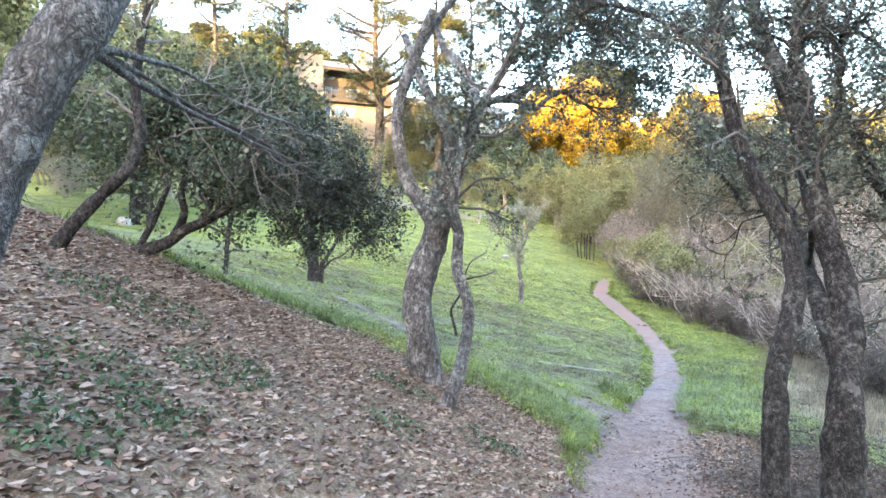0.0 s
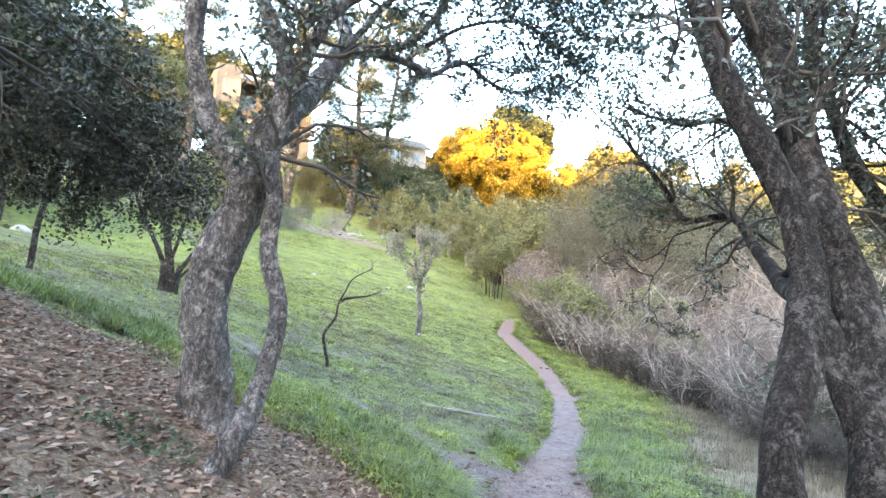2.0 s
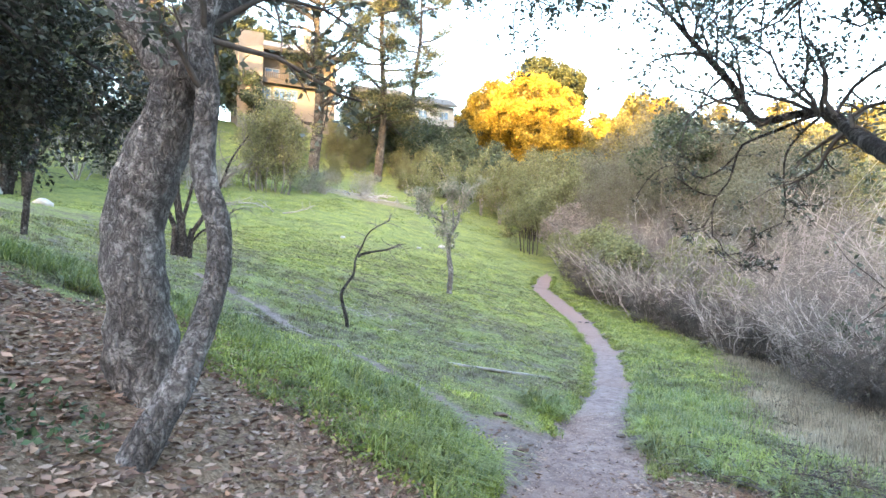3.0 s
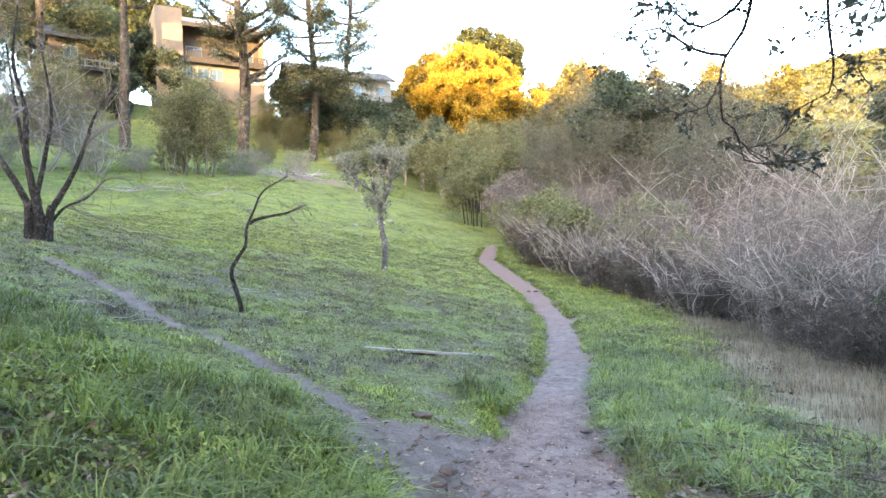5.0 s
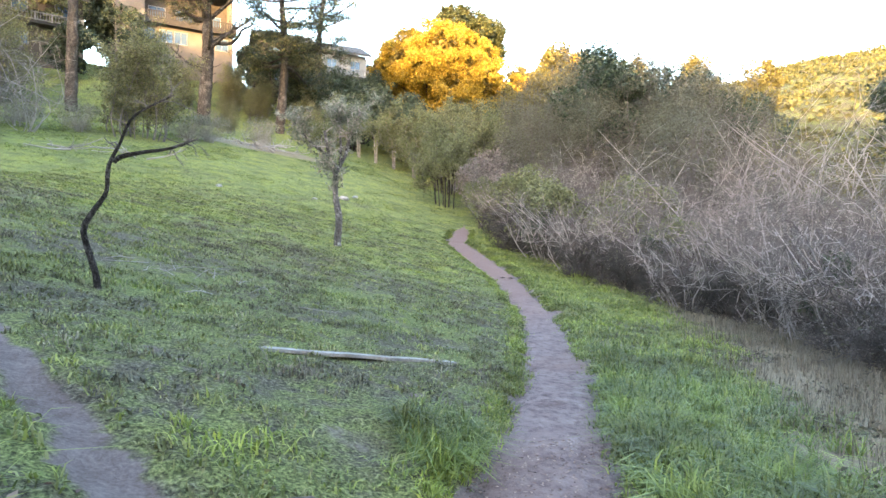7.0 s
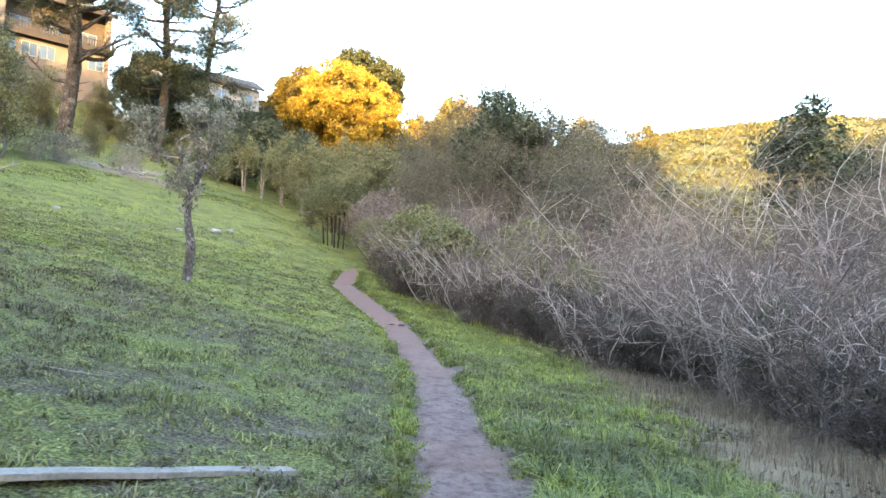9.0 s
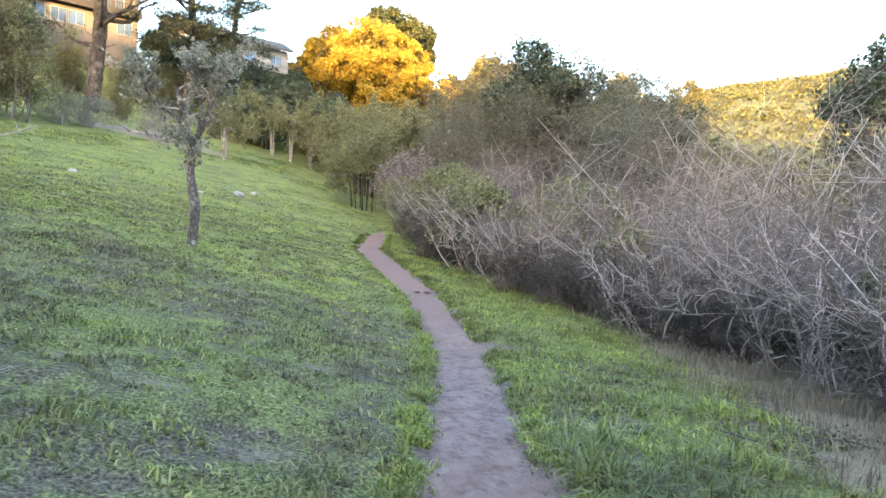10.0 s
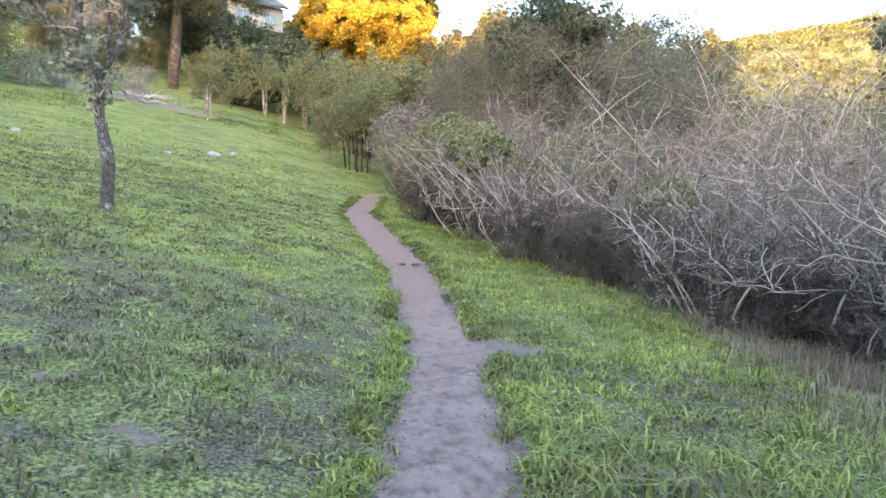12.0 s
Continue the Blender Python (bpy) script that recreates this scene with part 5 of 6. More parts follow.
# ---- pines ----
def pine(place, height, radius, seed, label, tiers, lean=(0.0, 0.0), bare=0):
    """A tall pine; tiers of limbs (from height, to height, limbs, reach, rise, tufts per limb)."""
    rng = np.random.default_rng(seed)
    root = thing("pine_tree", place, label, "tree", "tall pines")
    top = np.array([lean[0], lean[1], height])
    line = curve_points([(0, 0, -1.5), (0, 0, 0.05 * height), top * 0.35 + rng.normal(0, 0.25, 3), top * 0.65 + rng.normal(0, 0.35, 3), top], 40)
    made("trunk", *limb(line[::3], radius * 1.1, radius * 0.3, rng, 14, 0.5, 0.08), M["pine_bark"], root)
    tufts = []
    for lo, hi, count, reach, rise, per in tiers:
        for i in range(count):
            f = rng.uniform(lo, hi)
            base = line[np.argmin(np.abs(line[:, 2] - f))]
            a = 2.39996 * i + rng.normal(0, 0.5)
            r = reach * rng.uniform(0.6, 1.15)
            d = np.array([np.cos(a), np.sin(a), 0.0])
            lift = rise + rng.normal(0, 0.1)
            P = curve_points([base, base + d * r * 0.4 + [0, 0, r * (lift * 0.4 - 0.05)], base + d * r * 0.75 + [0, 0, r * lift * 0.75], base + d * r + [0, 0, r * (lift + 0.12)]] + rng.normal(0, 0.05 * r, (4, 3)) * np.array([[0], [1], [1], [1]]), 9)
            R = np.linspace(0.24, 0.04, 9) * radius / 0.7 * (r / 5) ** 0.5
            made("limb", *tubes(P[None], R[None], 6), M["pine_bark"], root)
            P1, R1 = sprout(P[None], R[None], max(per, 4), r * 0.3, rng, 0.25, 0.8, 4, 0.4, 0.5)
            tagged(made("twigwork", *tubes(P1, np.maximum(R1, 0.015), 3), M["pine_bark"], root), kind="stuff")
            if per:
                tufts.append(P1[:, -1])
                tufts.append(P1[:, 2])
    for i in range(bare):
        h = rng.uniform(0.12, 0.32) * height
        a = rng.uniform(0, 2 * np.pi)
        r = rng.uniform(0.8, 2.4)
        base = line[np.argmin(np.abs(line[:, 2] - h))]
        P = curve_points([base, base + [np.cos(a) * r * 0.5, np.sin(a) * r * 0.5, 0.1], base + [np.cos(a) * r, np.sin(a) * r, r * 0.35]], 7)
        made("dead_limb", *tubes(P[None], np.linspace(0.07, 0.02, 7)[None], 5), M["pine_bark"], root)
    tips = np.concatenate(tufts)
    n = 56
    C = np.repeat(tips, n, 0) + rng.normal(0, 1, (len(tips) * n, 3)) * np.array([0.62, 0.62, 0.22])
    made("crown", *leaves(C, 0.42, rng, 0.2, -0.1), M["pine_needle"], root, shade=False)
    return root


pine((-10.3, 79.6, 9.9), 30, 0.72, 201, "tall pine with a massive grey-brown trunk and heavy rising limbs", [(6.0, 9.0, 3, 5.0, 0.45, 0), (9, 13, 6, 5.5, 0.5, 5), (13, 20, 11, 6.5, 0.45, 6), (20, 29, 16, 5.5, 0.35, 8)], (0.3, 0.3), 5)
pine((-2.5, 85.4, 9.9), 31, 0.55, 202, "tall straight pine with dense drooping lower boughs", [(8.5, 11.5, 14, 5.4, 0.0, 7), (12, 18, 9, 5.0, 0.15, 6), (18, 30, 22, 5.2, 0.25, 8)], (0.4, 0.0), 4)
pine((2.0, 97, 15.4), 30, 0.48, 203, "slender pine with open tiers of wispy branches", [(7.5, 13.0, 9, 5.4, 0.05, 4), (13, 20, 12, 5.6, 0.15, 6), (20, 29, 18, 4.6, 0.2, 8)], (0.9, 0.0), 3)
pine(on_land(-34, 84), 29, 0.55, 204, "tall pine among bare trees on the upper slope", [(13, 18, 7, 4.8, 0.3, 4), (18, 28, 16, 4.8, 0.25, 7)], (0, 0), 4)
pine(on_land(-44, 78), 28, 0.6, 205, "tall pine on the upper slope", [(10, 16, 10, 5.0, 0.3, 5), (16, 27, 18, 5.0, 0.25, 8)], (0, 0), 4)
pine(on_land(-20, 70), 28, 0.5, 206, "tall pine above the meadow", [(14, 19, 6, 4.6, 0.4, 4), (19, 27, 14, 4.6, 0.35, 7)], (0.5, 0), 5)


# ---- houses ----
def house_part(name, boxes, material, parent, bevel=0.0, label=""):
    bm = bmesh.new()
    for lo, hi in boxes:
        box(bm, lo, hi, bevel)
    return part(name, bm, material, parent, label)


def window_on(parent, x, z, w, h, y=0.0, bars=1):
    """A framed window on a wall that faces -y: frame, sill and panes."""
    t = 0.09
    bits = [((x - w / 2 - t, y - 0.1, z - t), (x - w / 2, y + 0.02, z + h + t)), ((x + w / 2, y - 0.1, z - t), (x + w / 2 + t, y + 0.02, z + h + t)),
            ((x - w / 2, y - 0.1, z + h), (x + w / 2, y + 0.02, z + h + t)), ((x - w / 2, y - 0.14, z - t), (x + w / 2, y + 0.02, z))]
    for i in range(bars):
        bx = x - w / 2 + w * (i + 1) / (bars + 1)
        bits.append(((bx - 0.04, y - 0.08, z), (bx + 0.04, y + 0.02, z + h)))
    win = house_part("window", bits, M["white_paint"], parent)
    for i in range(bars + 1):
        a, b = x - w / 2 + w * i / (bars + 1) + 0.05, x - w / 2 + w * (i + 1) / (bars + 1) - 0.05
        house_part("pane", [((a, y - 0.04, z + 0.02), (b, y - 0.01, z + h - 0.02))], M["glass"], win)
    return win


def railing(parent, x0, x1, y, z, material, solid=True):
    house_part("rail", [((x0, y - 0.06, z + 1.0), (x1, y + 0.06, z + 1.12))], material, parent)
    house_part("rail", [((x0, y - 0.04, z + 0.12), (x1, y + 0.04, z + 0.22))], material, parent)
    n = max(3, int((x1 - x0) / 1.6))
    for i in range(n + 1):
        x = x0 + (x1 - x0) * i / n
        house_part("post", [((x - 0.06, y - 0.07, z), (x + 0.06, y + 0.07, z + 1.2))], material, parent)
    k = int((x1 - x0) / 0.32)
    for i in range(k):
        x = x0 + (x1 - x0) * (i + 0.5) / k
        house_part("baluster", [((x - (0.1 if solid else 0.03), y - 0.025, z + 0.2), (x + (0.1 if solid else 0.03), y + 0.025, z + 1.02))], material, parent)


def roof_slab(parent, x0, x1, y0, z0, y1, z1, material, thick=0.35):
    bm = bmesh.new()
    v = [bm.verts.new(p) for p in ((x0, y0, z0), (x1, y0, z0), (x1, y1, z1), (x0, y1, z1), (x0, y0, z0 + thick), (x1, y0, z0 + thick), (x1, y1, z1 + thick), (x0, y1, z1 + thick))]
    for f in ((3, 2, 1, 0), (4, 5, 6, 7), (0, 1, 5, 4), (1, 2, 6, 5), (2, 3, 7, 6), (3, 0, 4, 7)):
        bm.faces.new([v[i] for i in f])
    return part("roof", bm, material, parent)


def tan_house():
    h = thing("house", (-11.2, 109.0, 21.5), "tan stucco hillside house with a dark timber balcony", "house")
    h.rotation_euler = (0, 0, radians(22.3))
    house_part("wall", [((-13.2, 0, -4), (0, 9, 8.0))], M["stucco"], h)
    house_part("wall", [((-12.6, 1.7, 8.0), (0.0, 9, 14.1)), ((-12.6, 4.0, 14.1), (0.0, 9, 15.0))], M["brown_siding"], h, 0.0, "shaded brown timber wall behind the balcony")
    house_part("wall", [((-16.4, -1.3, -4), (-12.6, 8.5, 15.2))], M["stucco"], h)
    house_part("wall", [((-0.45, -0.1, 8.004), (0.02, 1.7, 13.3))], M["stucco"], h)
    house_part("balcony", [((-12.6, -1.1, 7.55), (0.3, 1.7, 8.0)), ((-12.6, -1.16, 7.3), (0.3, -1.1, 8.05))], M["rail"], h)
    railing(h, -12.5, 0.2, -1.0, 8.0, M["rail"])
    for x, w in ((-12.0, 1.7), (-9.6, 1.7), (-7.6, 1.7), (-1.7, 1.8)):
        window_on(h, x, 5.0, w, 1.7)
    for x, w in ((-10.6, 2.2), (-6.8, 2.2), (-2.6, 2.2)):
        window_on(h, x, 8.3, w, 2.1, 1.7)
    window_on(h, -14.5, 3.8, 0.9, 1.5, -1.3, 0)
    roof_slab(h, -12.7, 0.5, -1.2, 12.9, 9.4, 17.4, M["tan_roof"])
    house_part("fascia", [((-12.7, -1.3, 12.7), (0.5, -1.2, 13.3))], M["rail"], h)
    house_part("chimney", [((-4.6, 4.5, 14), (-3.4, 5.7, 18.4))], M["stucco"], h)


def plain_house(place, turn, w, d, tall, wall, label, levels=2, deck=True):
    h = thing("house", place, label, "house")
    h.rotation_euler = (0, 0, radians(turn))
    house_part("wall", [((-w / 2, 0, -4), (w / 2, d, tall))], wall, h)
    step = tall / levels
    for k in range(levels):
        n = max(2, int(w / 3.4))
        for i in range(n):
            window_on(h, -w / 2 + w * (i + 0.5) / n, k * step + step * 0.3, 1.6, step * 0.42)
    if deck:
        z = step * (levels - 1) - 0.1
        house_part("balcony", [((-w / 2 + 0.3, -1.8, z - 0.3), (w / 2 - 0.3, 0.0, z))], M["rail"], h)
        railing(h, -w / 2 + 0.3, w / 2 - 0.3, -1.75, z, M["wood_grey"], False)
    roof_slab(h, -w / 2 - 0.6, w / 2 + 0.6, -0.9, tall - 0.2, d * 0.5, tall + 2.2, M["roof"])
    roof_slab(h, -w / 2 - 0.6, w / 2 + 0.6, d * 0.5, tall + 2.2, d + 0.8, tall - 0.2, M["roof"])


for x, y, h, r, seed in ((-47, 112, 21, 7.0, 220), (-38, 120, 24, 7.5, 221), (-29, 122, 21, 6.5, 222), (-58, 98, 20, 7.0, 223), (-22, 126, 20, 6.0, 224), (-50, 84, 16, 6.0, 225), (-66, 110, 22, 8.0, 226)):
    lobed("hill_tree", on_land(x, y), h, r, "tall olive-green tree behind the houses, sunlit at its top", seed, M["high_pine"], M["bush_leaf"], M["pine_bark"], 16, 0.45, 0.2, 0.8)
tan_house()
cypress = [bushy("cypress_tree", (0, 0, 0), 9.0, 3.4, "dense dark-green cypress between the houses", 210, M["bush_leaf"], M["dark_bark"], 2, 40, 1.4, 0.4, 0.02, None, "tree", "cypresses by the houses", 0.34, 0.2)]
repeat(cypress, [(-7.0, 102, 0, 1.0), (-25.5, 104, 0, 1.3), (-27, 109, 0, 1.7), (-23, 113, 0, 1.8), (-22.5, 100, 0, 0.9), (-28, 92, 0, 1.0), (-4.0, 99, 0, 0.9), (1.0, 103, 0, 0.8), (10.5, 106, 0, 0.7), (-1.5, 104, 0, 0.9), (12, 112, 0, 0.8), (9.5, 121, 0, 1.2)])
plain_house((6.0, 110.5, 20.2), 17, 8.0, 8, 7.6, M["white_wall"], "pale grey house with a railed deck")
plain_house((-3.2, 115.0, 22.4), 17, 9.0, 8, 8.0, M["brown_siding"], "grey-brown house half hidden by pines")
plain_house((-33.5, 97.5, 21.6), 30, 9.5, 8, 8.2, M["brown_siding"], "dark brown timber house among trees")
plain_house((-42.0, 60.5, 9.6), 38, 7.0, 7, 3.2, M["white_wall"], "low pale house under a dark roof", 1, False)


# ---- small things by the path ----
def plank(name, a, b, width, thick, material, label, category="plank", tilt=0.0):
    a, b = Vector(a), Vector(b)
    length = (b - a).length
    bm = bmesh.new()
    n = 14
    rows = []
    for i in range(n + 1):
        x = length * i / n
        s = 0.003 * math.sin(1.3 * i)
        rows.append([bm.verts.new((x, sy * width / 2 * (1 + 0.04 * math.sin(1.7 * i)), sz * thick / 2 + s)) for sy, sz in ((-1, -1), (1, -1), (1, 1), (-1, 1))])
    for r0, r1 in zip(rows, rows[1:]):
        for k in range(4):
            bm.faces.new((r0[k], r0[(k + 1) % 4], r1[(k + 1) % 4], r1[k]))
    bm.faces.new(rows[0][::-1])
    bm.faces.new(rows[-1])
    bmesh.ops.recalc_face_normals(bm, faces=bm.faces[:])
    bmesh.ops.bevel(bm, geom=[e for e in bm.edges if len(e.link_faces) == 2 and e.calc_face_angle(0) > 1.0], offset=min(width, thick) * 0.12, segments=2, affect="EDGES")
    ob = part(name, bm, material)
    ob.matrix_world = Matrix.Translation(a) @ (b - a).to_track_quat("X", "Z").to_matrix().to_4x4() @ pose(0, 0, 0, tilt)
    return tagged(ob, label, category)


plank("weathered_plank", (2.05, 14.88, float(lie(2.05, 14.88)) + 0.02), (4.2, 15.78, float(lie(4.2, 15.78)) + 0.016), 0.13, 0.035, M["wood_grey"], "bleached grey timber lying across the short grass")
plank("timber_step", (0.12, 4.75, float(lie(0.9, 4.7)) - 0.02), (1.25, 4.35, float(lie(0.9, 4.7)) - 0.05), 0.16, 0.16, M["wood_brown"], "worn brown timber step edging the dirt path", "step")


def rock(name, place, size, seed, material, label, category="stone", squash=0.6):
    r = np.random.default_rng(seed)
    bm = bmesh.new()
    bmesh.ops.create_icosphere(bm, subdivisions=3, radius=1.0)
    off = Vector(r.uniform(-9, 9, 3))
    for v in bm.verts:
        v.co *= 1 + 0.35 * noise.noise(v.co * 1.4 + off) + 0.14 * noise.noise(v.co * 4 + off)
    bmesh.ops.scale(bm, vec=(size, size * r.uniform(0.6, 1.0), size * squash), verts=bm.verts)
    ob = part(name, bm, material)
    for p in ob.data.polygons:
        p.use_smooth = True
    ob.location = (place[0], place[1], float(lie(place[0], place[1])) + size * squash * 0.25)
    ob.rotation_euler = (0, 0, r.uniform(0, 6))
    return tagged(ob, label, category)


for i, (x, y, s) in enumerate([(3.85, 44.9, 0.28), (4.6, 46.5, 0.2), (2.2, 43.0, 0.14), (-20, 36, 0.6), (-14, 30, 0.4), (-2.6, 41.5, 0.16)]):
    rock("stone", (x, y), s, 500 + i, M["stone"], "pale stone lying in the meadow grass")
for i, (x, y, s) in enumerate([(2.6, 10.4, 0.13), (2.48, 10.1, 0.11), (2.55, 11.75, 0.13), (4.15, 11.55, 0.1), (3.98, 10.9, 0.1), (2.72, 10.65, 0.07), (8.35, 27.4, 0.1), (8.6, 27.3, 0.12), (8.85, 27.3, 0.09), (5.05, 13.35, 0.07)]):
    rock("clod", (x, y), s * 0.75, 520 + i, M["soil"], "dark crumbled clod of earth beside the path", "clod", 0.28)


def deadwood(name, x, y, n, length, radius, seed, material, label, high=0.3, spread=0.8, category="deadwood"):
    r = np.random.default_rng(seed)
    root = thing(name, on_land(x, y), label, category)
    P = []
    for i in range(n):
        a, b = r.normal(0, spread, 2), r.uniform(0, 2 * np.pi)
        d = np.array([np.cos(b), np.sin(b), r.uniform(-0.1, 0.25)]) * length * r.uniform(0.4, 1.0)
        p0 = np.array([a[0], a[1], 0])
        p0[2] = float(lie(x + p0[0], y + p0[1])) - root.location[2] + r.uniform(0, high)
        q = p0 + d
        q[2] = max(q[2], float(lie(x + q[0], y + q[1])) - root.location[2] + 0.02)
        P.append(curve_points([p0, (p0 + q) / 2 + r.normal(0, 0.05, 3) * length, q], 6))
    P = np.stack(P)
    R = np.linspace(1, 0.4, 6)[None] * radius * r.uniform(0.4, 1.2, (n, 1))
    tagged(made("stickwork", *tubes(P, R, 5), material, root), kind="stuff")
    P1, R1 = sprout(P, R, 5, length * 0.3, r, 0.2, 0.9, 3)
    tagged(made("twigwork", *tubes(P1, R1, 3), material, root), kind="stuff")
    if name == "brush_pile":
        C = r.normal(0, 1, (2600, 3)) * np.array([spread, spread, 0.09])
        C[:, 2] = lie(x + C[:, 0], y + C[:, 1]) - root.location[2] + np.abs(C[:, 2])
        tagged(made("bracken", *leaves(C, 0.06, r, 0.4), M["bracken"], root, shade=False), kind="stuff")
    return root


deadwood("brush_pile", 5.9, 9.7, 260, 0.5, 0.008, 601, M["dark_twig"], "low dark tangle of dead bracken and twigs", 0.16, 0.7)
deadwood("brush_pile", 5.0, 7.7, 160, 0.45, 0.008, 602, M["dark_twig"], "dark mat of dead twigs on the slope", 0.1, 0.7)
deadwood("brush_pile", 3.7, 6.2, 150, 0.5, 0.008, 608, M["dark_twig"], "dark dead twigs under the oaks", 0.14, 0.6)
deadwood("brush_pile", 4.9, 5.6, 150, 0.5, 0.008, 609, M["dark_twig"], "dark dead brush at the foot of the oaks", 0.2, 0.7)
deadwood("dead_branches", -2.2, 64.0, 24, 2.4, 0.09, 603, M["pale_twig"], "bleached heap of fallen branches at the meadow's edge", 0.5, 1.0)
deadwood("dead_branches", -10, 46, 10, 2.6, 0.05, 604, M["pale_twig"], "pale fallen branches on the grass", 0.15, 1.4)
deadwood("dead_branches", 0.6, 18.2, 12, 0.8, 0.008, 605, M["pale_twig"], "thin fallen twigs by the dead tree", 0.1, 0.5)
deadwood("dead_branches", 9.2, 17.4, 10, 0.6, 0.012, 606, M["dark_twig"], "broken sticks in the grass", 0.05, 0.4)
deadwood("dead_branches", -1.5, 14.2, 8, 0.8, 0.01, 607, M["pale_twig"], "fallen twigs by the side trail", 0.05, 0.6)

# ---- grass ----
def blades(C, height, rng, width=0.006, lean=0.5):
    """A bent, pointed blade of three triangles standing at each foot."""
    n = len(C)
    a = rng.uniform(0, 2 * np.pi, n)
    out = np.stack([np.cos(a), np.sin(a), 0 * a], 1)
    side = np.stack([-np.sin(a), np.cos(a), 0 * a], 1)
    h = (height * rng.uniform(0.5, 1.3, n))[:, None]
    w = (width * rng.uniform(0.7, 1.4, n))[:, None]
    l = (lean * rng.uniform(0.1, 1.2, n))[:, None]
    up = np.array([0, 0, 1.0])
    mid, tip = C + up * h * 0.6 + out * h * l * 0.35, C + up * h * (1 - 0.3 * l) + out * h * l
    V = np.stack([C - side * w, C + side * w, mid + side * w * 0.8, mid - side * w * 0.8, tip], 1)
    i = np.arange(n)[:, None] * 5
    F = np.stack([i + [0, 1, 2], i + [0, 2, 3], i + [3, 2, 4]], 1).reshape(-1, 3)
    return V.reshape(-1, 3), F


def cloud(x, y, size, seed):
    """Smooth random values from 0 to 1 on a grid of the given size."""
    table = np.random.default_rng(900 + seed).uniform(0, 1, (64, 64))
    p, q = np.asarray(x) / size + 0.31 * np.asarray(y) / size, np.asarray(y) / size - 0.27 * np.asarray(x) / size
    i, j = np.floor(p).astype(int), np.floor(q).astype(int)
    f, g = p - i, q - j
    f, g = f * f * (3 - 2 * f), g * g * (3 - 2 * g)
    a = table[i % 64, j % 64] * (1 - f) + table[(i + 1) % 64, j % 64] * f
    b = table[i % 64, (j + 1) % 64] * (1 - f) + table[(i + 1) % 64, (j + 1) % 64] * f
    return a * (1 - g) + b * g


def surface(x, y):
    earth, _, _ = zones(x, y)
    near = (1 - smooth(40, 70, y)) * (1 - smooth(14, 30, np.abs(x)))
    bump = 0.03 * wobble(x, y, 3.1, 0.4) + 0.022 * wobble(x, y, 7.3, 2.0) + 0.012 * wobble(x, y, 17.0, 5.0)
    return lie(x, y) + bump * near * (1 - 0.65 * earth) - 0.07 * earth * near


def sow(n, lo, hi, rng, power=1.0):
    y = lo[1] + (hi[1] - lo[1]) * rng.uniform(0, 1, n) ** power
    x = rng.uniform(lo[0], hi[0], n)
    return x, y


def litter_at(x, y):
    return zones(x, y)[1]


